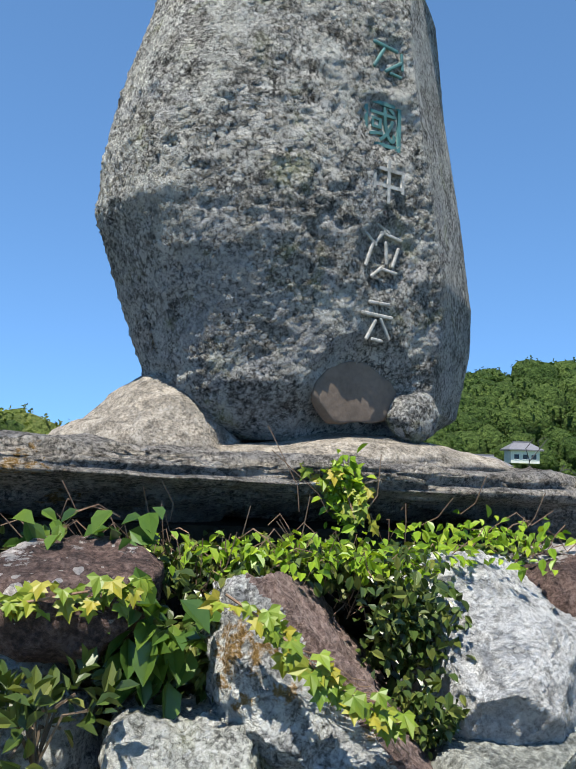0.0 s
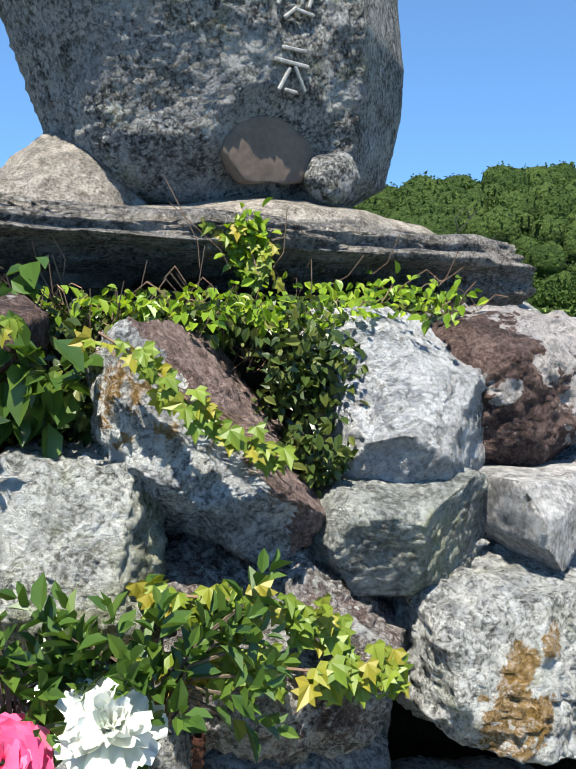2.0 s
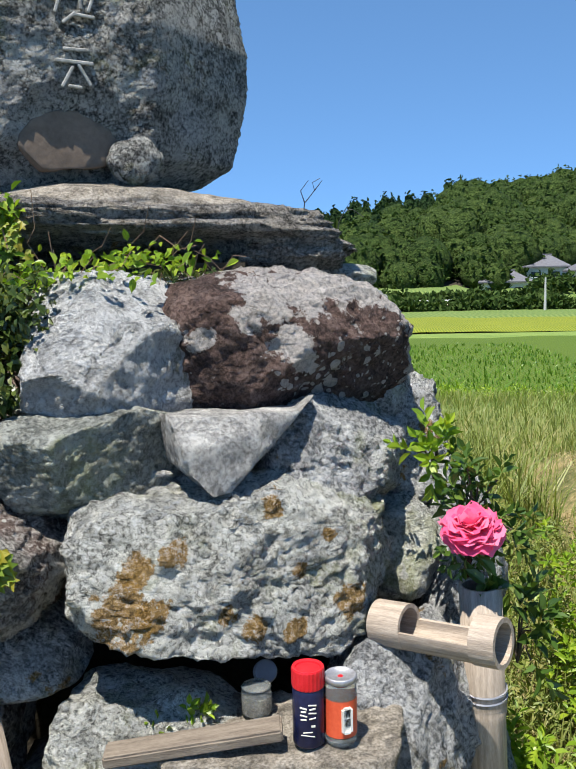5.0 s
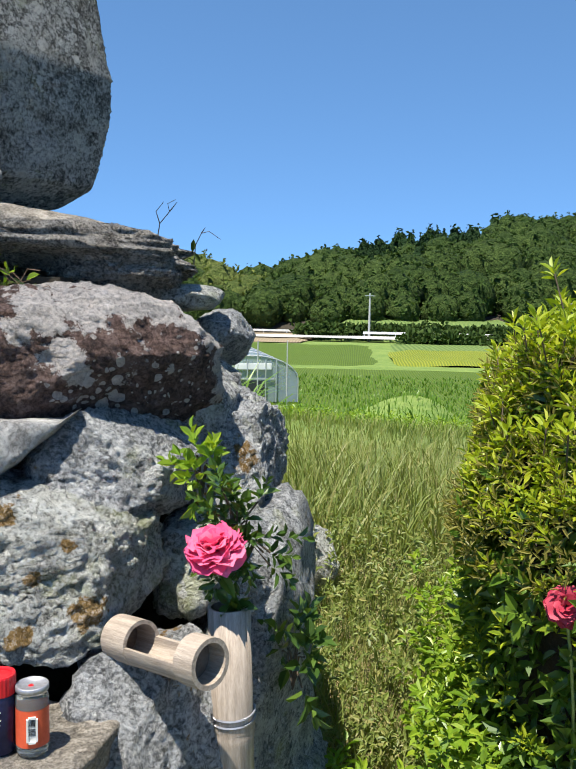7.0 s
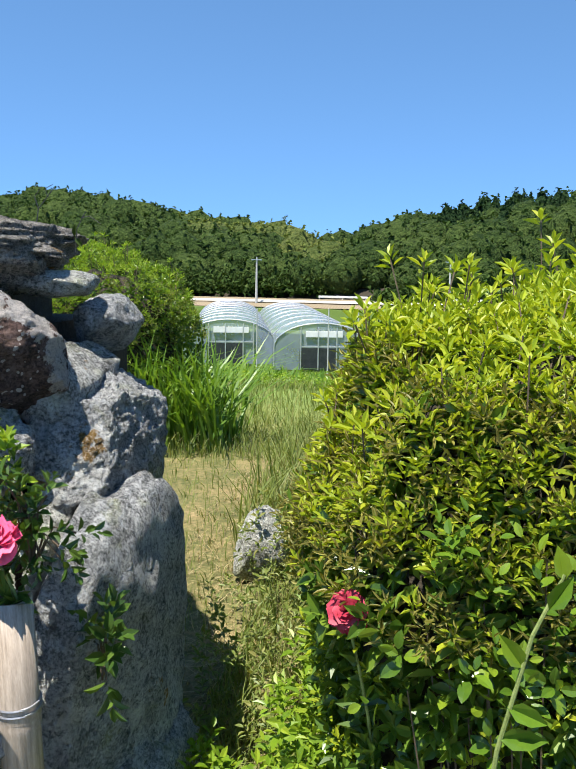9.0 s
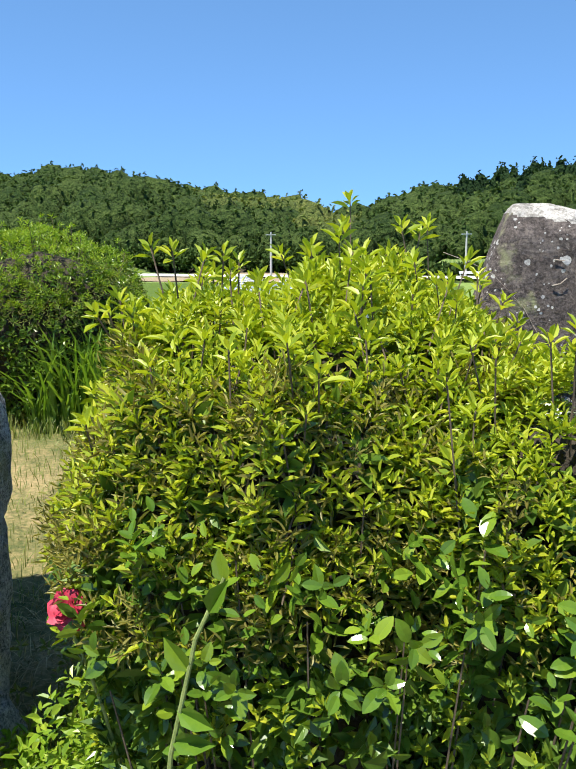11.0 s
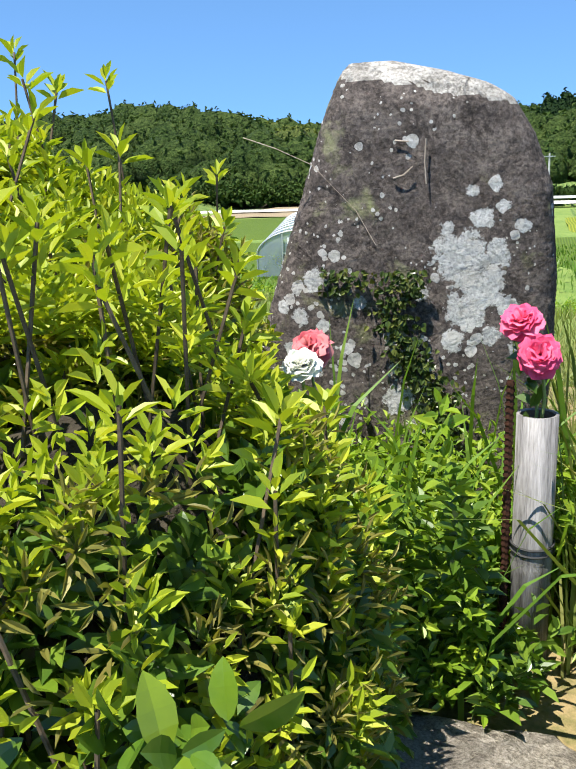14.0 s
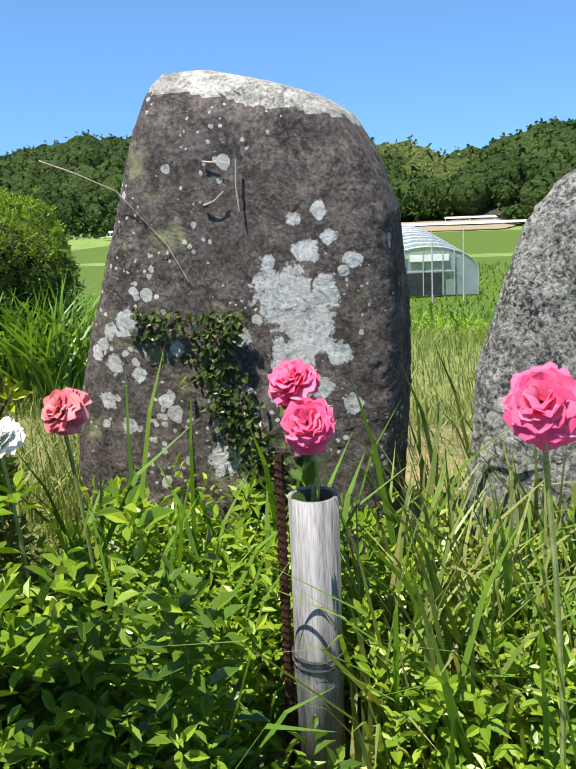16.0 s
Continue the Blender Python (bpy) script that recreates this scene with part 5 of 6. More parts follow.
ivy_strand("lime-yellow ivy strand draped over the rust-brown stone", [(-0.12, 1.0, 1.34), (-0.07, 0.985, 1.31), (-0.014, 0.965, 1.262), (0.04, 0.965, 1.225), (0.09, 0.985, 1.195)], 60, 0.026, 0.007)
ivy_strand("yellowing ivy strand across the brown stone", [(-0.46, 1.02, 1.32), (-0.375, 1.03, 1.318), (-0.29, 1.03, 1.335), (-0.21, 1.03, 1.345)], 44, 0.026, 0.008)
ivy_strand("lime ivy strand over the round stone", [(-0.06, 0.92, 1.06), (0.03, 0.915, 1.05), (0.11, 0.92, 1.03), (0.16, 0.935, 1.0)], 60, 0.03, 0.012)
ivy_strand("lime ivy strand hanging across the round stone", [(-0.06, 0.9, 0.99), (0.05, 0.9, 0.98), (0.13, 0.905, 0.965), (0.2, 0.92, 0.955), (0.235, 0.95, 0.945)], 70, 0.03, 0.011)
ivy_strand("lime ivy tuft hanging over the slab edge", [(0.06, 1.4, 1.5), (0.1, 1.38, 1.46), (0.115, 1.37, 1.41)], 30, 0.026, 0.012)


def petals(radius, layers, cup, seed, ragged=0.1, narrow=1.0):
    """A many-petalled bloom that opens towards +z."""
    rng = np.random.default_rng(seed)
    verts, faces = [], []
    for L in range(layers):
        t = L / max(layers - 1, 1)
        n = int((5 + L) / narrow ** 0.6)
        for i in range(n):
            a = 2 * math.pi * (i + 0.5 * (L % 2)) / n + rng.normal(0, 0.12)
            ln, wd = radius * (0.45 + 0.55 * t) * rng.uniform(0.85, 1.1), radius * (0.42 + 0.2 * t) * narrow
            el = math.radians(78 - 70 * t ** 0.8) + rng.normal(0, 0.16)
            o = len(verts)
            for r in range(5):
                s = r / 4
                e = el + cup * (0.45 - s) * 0.7
                for c in range(5):
                    u = (c - 2) / 2
                    wv = wd * math.sin(math.pi * (0.12 + 0.62 * s)) * u * 0.95
                    h = 0.12 * wd * u * u + 0.1 * radius * s * math.sin(5 * u + i + L) + rng.normal(0, ragged * 0.15 * radius)
                    rad = 0.06 * radius + ln * s * math.cos(e) - h * math.sin(e) * 0.5 - 0.12 * ln * s * s * t
                    z = ln * s * math.sin(e) + h * math.cos(e) - 0.25 * radius * t
                    verts.append((rad * math.cos(a) - wv * math.sin(a), rad * math.sin(a) + wv * math.cos(a), z))
            for r in range(4):
                for c in range(4):
                    q = o + r * 5 + c
                    faces.append((q, q + 1, q + 6, q + 5))
    return verts, faces


def bloom(label, at, radius, mat, face=(0, -0.8, 0.6), layers=6, cup=0.8, stem_to=None, leaf=True, seed=1, group="flowers", narrow=1.0):
    q = Vector(face).to_track_quat("Z", "Y").to_euler()
    fl = thing("flower", label, "flower", group, Matrix.Translation(at))
    v, f = petals(radius, layers, cup, seed, 0.1, narrow)
    ob = mesh_object("blossom", v, f, mat, fl, "", True)
    ob.rotation_euler = q
    if stem_to:
        a, b = Vector((0, 0, -0.25 * radius)), Vector(stem_to) - Vector(at)
        v, f = tube([a.lerp(b, t) + Vector((0.012 * math.sin(3 * t), 0, 0)) for t in (0, 0.25, 0.5, 0.75, 1)], 0.003, 6)
        mesh_object("stem", v, f, M_STALK, fl)
        if leaf:
            n = 16
            t = RNG.uniform(0.15, 0.95, n)
            p = np.array(a)[None] * (1 - t[:, None]) + np.array(b)[None] * t[:, None]
            v, f = leaves(p, RNG.normal(0, 1, (n, 3)) + np.array([0, -0.2, 0.4]), RNG.normal(0, 0.3, (n, 3)) + np.array([0, -0.3, 1]), RNG.uniform(0.03, 0.055, n), RNG.uniform(0.018, 0.028, n))
            stuff_mesh("leaves", v, f, M_BROADLEAF, fl)
    return fl


def leafy_plant(name, label, at, half, n, size, mat, category="plant", count=8, up=(0, -0.3, 1)):
    th = thing(name, label, category, m=Matrix.Translation(at))
    p = RNG.normal(0, 0.45, (n, 3)).clip(-1, 1) * np.array(half)
    ax = p * 2.5 + np.array(up) * max(half) + RNG.normal(0, 0.25 * max(half), (n, 3))
    v, f = sprigs(p, ax, count, size, 0.5, np.full(n, size * 1.3))
    stuff_mesh("leaves", v, f, mat, th)
    st = [tube([(0, 0, -half[2] * 1.1), tuple(q * 0.5), tuple(q)], 0.0022, 4) for q in p[: min(n, 40)]]
    v, f = rods(st)
    stuff_mesh("stem_tangle", v, f, M_BRANCH, th)
    return th


leafy_plant("glossy_plant", "glossy green leafy branches in front of the stones", (-0.06, 0.86, 0.99), (0.11, 0.035, 0.07), 34, 0.042, M_BROADLEAF)
leafy_plant("glossy_plant", "glossy green leafy twigs with reddish tips", (-0.2, 0.87, 0.98), (0.06, 0.03, 0.06), 14, 0.04, M_BROADLEAF)
leafy_plant("glossy_plant", "dark glossy leaves beside the stones", (-0.33, 1.02, 1.19), (0.06, 0.04, 0.05), 14, 0.04, M_IVY)
bloom("large white many-petalled flower", (-0.1, 0.8, 0.975), 0.06, M_WHITE_PETAL, (0.1, -0.6, 0.8), 4, 0.2, (-0.06, 0.86, 0.7), True, 4, narrow=0.36)
bloom("pink rose beside the white flower", (-0.2, 0.8, 0.945), 0.05, M_PINK, (0.1, -0.8, 0.6), 6, 0.9, (-0.1, 0.86, 0.7), True, 5)


def rebar(name, label, foot, top, r=0.006):
    th = thing(name, label, "iron rod", "iron rods", Matrix.Translation(foot))
    d = Vector(top) - Vector(foot)
    v, f = tube([d * t for t in (0, 0.5, 1)], r, 8)
    mesh_object("rod", v, f, M_REBAR, th)
    n = int(d.length / 0.011)
    rings = []
    for i in range(n):
        c = d * ((i + 0.5) / n)
        e = d.normalized() * 0.002
        rings.append(tube([c - e, c + e], r * 1.28, 8))
    v, f = rods(rings)
    stuff_mesh("ribs", v, f, M_REBAR, th)


rebar("iron_rod", "rusty ribbed iron rod standing by the stones", (-0.02, 0.86, 0.0), (-0.01, 0.85, 0.93))
rebar("iron_rod", "rusty ribbed iron rod behind the bamboo vase", (0.95, 1.27, 0.0), (0.955, 1.25, 0.865))
rebar("iron_rod", "dark ribbed iron rod beside the bamboo vase", (2.682, 2.16, 0.4), (2.686, 2.165, 0.98))


def bamboo_vase(label, x, y, z0, z1, r, mat, lean=0.0, node=0.5):
    th = thing("bamboo_vase", label, "bamboo vase", "bamboo vases", pose(x, y, z0, 0, lean, 0))
    h = z1 - z0
    zn = h * node
    prof = [(r * 0.97, 0), (r * 0.98, zn - 0.02), (r * 1.05, zn - 0.006), (r * 1.0, zn), (r * 1.06, zn + 0.006), (r, zn + 0.02), (r, h), (r * 0.84, h), (r * 0.82, h - 0.1)]
    part("culm", lathe(prof, 40), mat, th, "", True)
    part("hollow", lathe([(r * 0.835, h - 0.002), (r * 0.8, h - 0.11), (0.001, h - 0.112)], 32, False), M_BAMBOO_IN, th, "dark hollow inside")
    for k in range(2):
        v, f = tube([(r * 1.07 * math.cos(a), r * 1.07 * math.sin(a), zn + 0.02 + 0.012 * k + 0.003 * math.sin(a)) for a in np.linspace(0, 2 * math.pi, 25)], 0.0022, 5)
        mesh_object("binding_wire", v, f, M_WIRE if mat is M_BAMBOO_GREY else M_TIN, th)
    return th


bamboo_vase("pale upright bamboo vase tied to the base", 0.993, 1.2, 0.2, 0.812, 0.037, M_BAMBOO, -2.5, 0.64)
bamboo_vase("weathered grey bamboo vase tied with wire", 2.725, 2.17, 0.38, 0.925, 0.0335, M_BAMBOO_GREY, 0.5, 0.53)
bamboo_vase("pale bamboo vase half hidden by leaves", 0.215, 0.97, 0.3, 0.715, 0.04, M_BAMBOO, -8, 0.5)


def bamboo_dipper():
    """Horizontal bamboo piece: whole rings at both ends, its middle cut open above."""
    th = thing("bamboo_cup_rest", "cut bamboo section with open ends lying on the stones", "bamboo", m=look((0.966, 1.02, 0.786), (0.79, 1.15, 0.766)))
    r, ln = 0.038, 0.225

    def shell(name, z0, z1, ro, ri, a0, a1, lab=""):
        bm = bmesh.new()
        n = 36
        rows = []
        for z, rr in ((z0, ri), (z0, ro), (z1, ro), (z1, ri)):
            rows.append([bm.verts.new((rr * math.cos(a0 + (a1 - a0) * i / n), rr * math.sin(a0 + (a1 - a0) * i / n), -z)) for i in range(n + 1)])
        for k in range(4):
            p, q = rows[k], rows[(k + 1) % 4]
            for i in range(n):
                bm.faces.new((p[i], q[i], q[i + 1], p[i + 1]))
        for i in (0, n):
            bm.faces.new([rw[i] for rw in rows])
        bmesh.ops.recalc_face_normals(bm, faces=bm.faces[:])
        return part(name, bm, M_BAMBOO, th, lab)
    shell("end_ring", 0.0, 0.042, r * 1.04, r * 0.83, 0, 2 * math.pi)
    shell("middle", 0.042, ln - 0.06, r * 0.98, r * 0.8, math.radians(176), math.radians(364))
    shell("end_ring", ln - 0.06, ln, r, r * 0.82, 0, 2 * math.pi)
    bm = bmesh.new()
    bmesh.ops.create_circle(bm, cap_ends=True, segments=32, radius=r * 0.84, matrix=Matrix.Translation((0, 0, -0.036)))
    part("node_wall", bm, M_BAMBOO_IN, th, "grey-brown node wall inside")
    bm = bmesh.new()
    bmesh.ops.create_circle(bm, cap_ends=True, segments=32, radius=r * 0.83, matrix=Matrix.Translation((0, 0, -ln + 0.01)))
    part("node_wall", bm, M_BAMBOO_IN, th)


bamboo_dipper()
bloom("large bright pink rose in the bamboo vase", (0.944, 1.17, 0.925), 0.056, M_PINK, (-0.12, -0.4, 0.9), 7, 0.6, (0.99, 1.2, 0.76), True, 2)
leafy_plant("vase_greenery", "dark green leaves behind the pink rose", (0.97, 1.27, 0.93), (0.075, 0.05, 0.09), 30, 0.036, M_BROADLEAF)
leafy_plant("vase_greenery", "reddish green leaves above the rose", (0.9, 1.3, 1.03), (0.035, 0.03, 0.05), 9, 0.04, M_WEED)
leafy_plant("corner_weed", "green weed at the foot of the bamboo", (1.07, 1.35, 0.66), (0.04, 0.04, 0.06), 9, 0.05, M_BROADLEAF)
leafy_plant("corner_weed", "small green weed among the low stones", (0.47, 1.02, 0.68), (0.035, 0.02, 0.02), 7, 0.025, M_WEED)


def twig(label, foot, shape):
    th = thing("twig", label, "twig", "twigs", Matrix.Translation(foot))
    v, f = rods([tube([Vector(p) for p in s], 0.0016, 5, 0.5) for s in shape])
    mesh_object("stem", v, f, M_WIRE, th)
    return th


t1 = twig("bare twig standing on the slab", (0.66, 1.93, 1.49), (((0, 0, -0.02), (0.01, 0, 0.04), (0.035, 0, 0.07), (0.03, 0, 0.09), (0.05, 0, 0.1)), ((0.01, 0, 0.04), (0.0, 0, 0.07), (0.02, 0, 0.095)), ((0.035, 0, 0.07), (0.055, 0, 0.095))))
t2 = twig("twig with two dark leaves on the slab end", (0.75, 1.97, 1.45), (((0, 0, -0.03), (0.005, 0, 0.03), (0.02, 0, 0.06), (0.04, 0, 0.065), (0.07, 0, 0.045)), ((0.02, 0, 0.06), (0.03, 0, 0.075))))
v, f = leaves(np.array([[0.0, 0, 0.01], [0.0, 0, 0.045]]), np.array([[0.4, 0, -0.5], [-0.1, 0, -1.0]]), np.array([[0.2, -1, 0.2]] * 2), np.array([0.03, 0.035]), np.array([0.013, 0.013]))
stuff_mesh("leaf", v, f, M_IVY, t2)

# ---- offerings ----
rock("offering_ledge", "flat rough stone ledge bearing the jars", (0.63, 1.0, 0.6), (0.17, 0.12, 0.078), M_CONCRETE, (1, 1.05, 1, 1.05, 1, 1.05, 1, 1.05), ((0, 0, 1, 0.86), (0, -1, 0, 0.9)), 6, 0.04, level=5, category="ledge", group="ledge", facets=0)
pl = tagged(part("plank", block((0.26, 0.045, 0.018), 0.003, (0, 0, 0)), M_WOOD), "split weathered plank lying on the ledge", "plank")
pl.matrix_basis = pose(0.5, 0.93, 0.682, 2, -7, 4)


def jar_red():
    j = thing("sake_jar", "dark blue glass jar with a red ribbed cap", "jar", "offering jars", pose(0.667, 0.945, 0.673))
    part("body", lathe([(0.0215, 0), (0.0235, 0.004), (0.0235, 0.082), (0.0225, 0.088), (0.0215, 0.09)], 40), M_NAVY, j, "glossy navy label with white writing", True)
    bm = lathe([(0.0235, 0.088), (0.0242, 0.09), (0.0242, 0.114), (0.023, 0.117), (0.019, 0.1155), (0.0185, 0.113)], 48)
    for v in bm.verts:
        if 0.0895 < v.co.z < 0.1145 and round(math.atan2(v.co.y, v.co.x) * 48 / (2 * math.pi)) % 2:
            v.co.x *= 0.975
            v.co.y *= 0.975
    part("cap", bm, M_RED, j, "red ribbed plastic cap")
    for i, (a, z, wd, hg) in enumerate(((-0.3, 0.063, 0.011, 0.0025), (-0.3, 0.058, 0.008, 0.0025), (-0.3, 0.052, 0.011, 0.002), (-0.3, 0.046, 0.009, 0.002), (0.25, 0.068, 0.012, 0.002), (0.25, 0.062, 0.009, 0.0025),
                                        (0.25, 0.056, 0.012, 0.002), (0.25, 0.048, 0.01, 0.002), (0.3, 0.036, 0.006, 0.003), (-0.05, 0.027, 0.014, 0.0015), (-0.05, 0.022, 0.02, 0.0012))):
        o = part("writing", block((wd, 0.001, hg), 0.0003, seg=1), M_PAPER, j)
        o.matrix_basis = pose(0.0236 * math.sin(a), -0.0236 * math.cos(a), z, 0, (-1) ** i * 6, math.degrees(a))


def jar_label():
    j = thing("sake_jar", "small glass jar with a tin lid and orange label", "jar", "offering jars", pose(0.714, 0.952, 0.672))
    part("glass", lathe([(0.022, 0), (0.0235, 0.004), (0.0235, 0.082), (0.022, 0.09), (0.0215, 0.095)], 40), M_GLASS, j, "clear glass", True)
    part("label", lathe([(0.0239, 0.014), (0.0239, 0.07)], 40, False), M_ORANGE, j, "orange-red paper label", True)
    part("lid", lathe([(0.0225, 0.093), (0.0238, 0.094), (0.0238, 0.101), (0.022, 0.1025), (0.021, 0.1005)], 40), M_TIN, j, "dull tin lid", True)
    o = part("badge", block((0.016, 0.0008, 0.04), 0.003), M_PAPER, j, "pale label panel")
    o.matrix_basis = pose(0.0243 * math.sin(0.35), -0.0243 * math.cos(0.35), 0.042, 0, 0, 20)
    for c, z in (("清", 0.052), ("酒", 0.038)):
        g = glyph(c, 0.0252 * math.sin(0.35), z, 0.0125, M_INK, j, -0.0252 * math.cos(0.35), 20, 0.0003)
    o = part("dot", lathe([(0.004, 0), (0.0035, 0.0006)], 16), M_RED, j, "red sticker")
    o.location = (0, -0.004, 0.1005)


jar_red()
jar_label()
jb = thing("broken_jar", "old open glass jar with muddy contents", "jar", "offering jars", pose(0.585, 1.03, 0.672, 0, 0, 0))
part("glass", lathe([(0.022, 0), (0.024, 0.004), (0.024, 0.034), (0.0215, 0.042), (0.024, 0.044), (0.021, 0.046)], 32), M_GLASS, jb, "clear glass", True)
part("contents", lathe([(0.02, 0.002), (0.0215, 0.03)], 24), M_CONCRETE, jb, "pinkish mud")
jl = tagged(part("jar_lid", lathe([(0.018, 0), (0.019, 0.002), (0.019, 0.012), (0.017, 0.014)], 28), M_ROOF), "loose tin jar lid leaning by the jar", "jar lid")
jl.matrix_basis = pose(0.595, 1.075, 0.715, 50, 25, 0)

# ---- the shrub between base and headstone ----


def shrub(name, label, centre, half, n_low, n_top, size, mats, seed, power=2.6):
    th = thing(name, label, "shrub", m=Matrix.Translation((centre[0], centre[1], 0)))
    rng = np.random.default_rng(seed)

    def lump(d):
        return np.array([1 + 0.12 * noise.fractal(Vector((q * 2.2 + seed).tolist()), 0.9, 2.1, 3) for q in d])

    def surface(n, zlo, zhi):
        d = unit(rng.normal(size=(n * 3, 3)))
        d = d[(d[:, 2] > zlo) & (d[:, 2] < zhi)][:n]
        s = (np.abs(d) ** power).sum(1) ** (-1 / power)
        k = s * lump(d)
        return d, d * k[:, None] * np.array(half) + np.array([0, 0, centre[2]])
    # Filler blob, coloured dark to give the shade between the leaves.
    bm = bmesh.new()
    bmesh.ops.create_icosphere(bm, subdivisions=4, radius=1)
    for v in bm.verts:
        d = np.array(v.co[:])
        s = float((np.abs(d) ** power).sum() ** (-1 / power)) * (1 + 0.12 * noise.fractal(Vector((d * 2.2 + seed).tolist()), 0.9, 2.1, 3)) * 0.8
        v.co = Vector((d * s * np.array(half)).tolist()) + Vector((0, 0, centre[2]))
    part("core", bm, M_EARTH_SHADE, th, "dark filler coloured as the shade inside the shrub")
    d, p = surface(n_low, -0.85, 0.75)
    p = p * np.where(np.arange(len(p)) % 3 == 0, 0.9, 1.0)[:, None] + np.array([0, 0, centre[2]]) * np.where(np.arange(len(p)) % 3 == 0, 0.1, 0.0)[:, None]
    v, f = sprigs(p - d * size * 0.8, d * 0.7 + np.array([0, 0, 0.6]) + rng.normal(0, 0.45, d.shape), 6, size * 1.35, 0.46, rng.uniform(0.7, 1.5, len(p)) * size, 1.4)
    stuff_mesh("leaves", v, f, mats[0], th, "glossy green leaves")
    d, p = surface(n_top, 0.3, 1.0)
    d2, p2 = surface(n_top // 9, -0.6, 0.3)
    d, p = np.concatenate([d, d2]), np.concatenate([p, p2])
    up = d * np.array([0.5, 0.5, 0.6]) + np.array([0, 0, 1.0]) + rng.normal(0, 0.25, d.shape)
    v, f = sprigs(p - unit(up) * size * 0.2, up, 9, size * 0.9, 0.32, rng.uniform(0.6, 1.6, len(p)) * size, 0.95)
    stuff_mesh("young_leaves", v, f, mats[1], th, "yellow-green young leaves")
    d, p = surface(int(n_top * 0.9), 0.15, 0.72)
    p = p * 1.01
    up = d * 0.6 + np.array([0, 0, 0.7]) + rng.normal(0, 0.5, d.shape)
    v, f = sprigs(p - unit(up) * size * 0.5, up, 8, size * 0.85, 0.2, rng.uniform(0.8, 1.8, len(p)) * size, 0.9)
    stuff_mesh("dry_leaves", v, f, mats[2], th, "narrow olive-brown leaves and twigs")
    d, p = surface(int(n_top * 0.09), 0.35, 1.0)
    long_up = unit(np.array([0, 0, 1.0]) + rng.normal(0, 0.2, d.shape))
    h = rng.uniform(0.03, 0.11, len(p)) * np.where(rng.random(len(p)) < 0.1, 2.0, 1.0)
    v, f = sprigs(p + long_up * h[:, None], long_up, 8, size * 1.05, 0.36, np.full(len(p), size * 0.7))
    stuff_mesh("shoot_leaves", v, f, mats[1], th, "yellow-green leaves on tall shoots")
    st = [tube([tuple(q - u * 0.1), tuple(q + u * e)], 0.0018, 4) for q, u, e in zip(p, long_up, h + size * 0.5)]
    for k in range(60):
        q = p[k % len(p)]
        a = rng.uniform(0, 6.28)
        e = np.array([math.cos(a) * half[0] * 0.8, math.sin(a) * half[1] * 0.8, centre[2] + rng.uniform(-0.3, 0.5) * half[2]])
        st.append(tube([(0.05 * math.cos(a), 0.05 * math.sin(a), 0.0), tuple(e * 0.5 + np.array([0, 0, 0.1])), tuple(e)], 0.006, 5, 0.4))
    v, f = rods(st)
    stuff_mesh("branch_tangle", v, f, M_BRANCH, th)
    return th


shrub("shrub", "dense shrub with glossy leaves and yellow-green young shoots", (1.895, 1.72, 0.68), (0.44, 0.53, 0.64), 2000, 1900, 0.04, (M_BUSH, M_BUSH_NEW, M_OLIVE), 5, 2.7)
bloom("wilting crimson flower at the edge of the shrub", (1.55, 1.25, 0.82), 0.038, M_CRIMSON, (-0.2, -0.9, 0.3), 6, 0.9, (1.6, 1.36, 0.4), True, 9)
sh = thing("leafy_shoot", "pale green shoot with large leaves before the shrub", "shoot", "long shoots", Matrix.Translation((1.77, 1.08, 0.5)))
v, f = tube([(0, 0, 0), (0.02, 0, 0.2), (0.06, 0, 0.38), (0.1, 0.01, 0.47)], 0.0045, 7, 0.6)
mesh_object("stem", v, f, M_STALK, sh)
v, f = leaves(np.array([[0.01, 0, 0.1], [0.02, 0, 0.22], [0.05, 0, 0.33], [0.08, 0, 0.42], [0.1, 0.01, 0.46], [0.03, 0, 0.27]]), np.array([[-1, -0.2, 0.5], [1, -0.3, 0.2], [-0.6, -0.2, 0.9], [0.5, -0.3, 1], [-0.2, 0, 1], [0.9, -0.3, -0.2]]),
             np.array([[0, -1, 0.5]] * 6), np.array([0.065, 0.07, 0.06, 0.06, 0.05, 0.06]), np.array([0.03, 0.032, 0.03, 0.03, 0.026, 0.03]))
stuff_mesh("leaves", v, f, M_GLOSSY, sh)


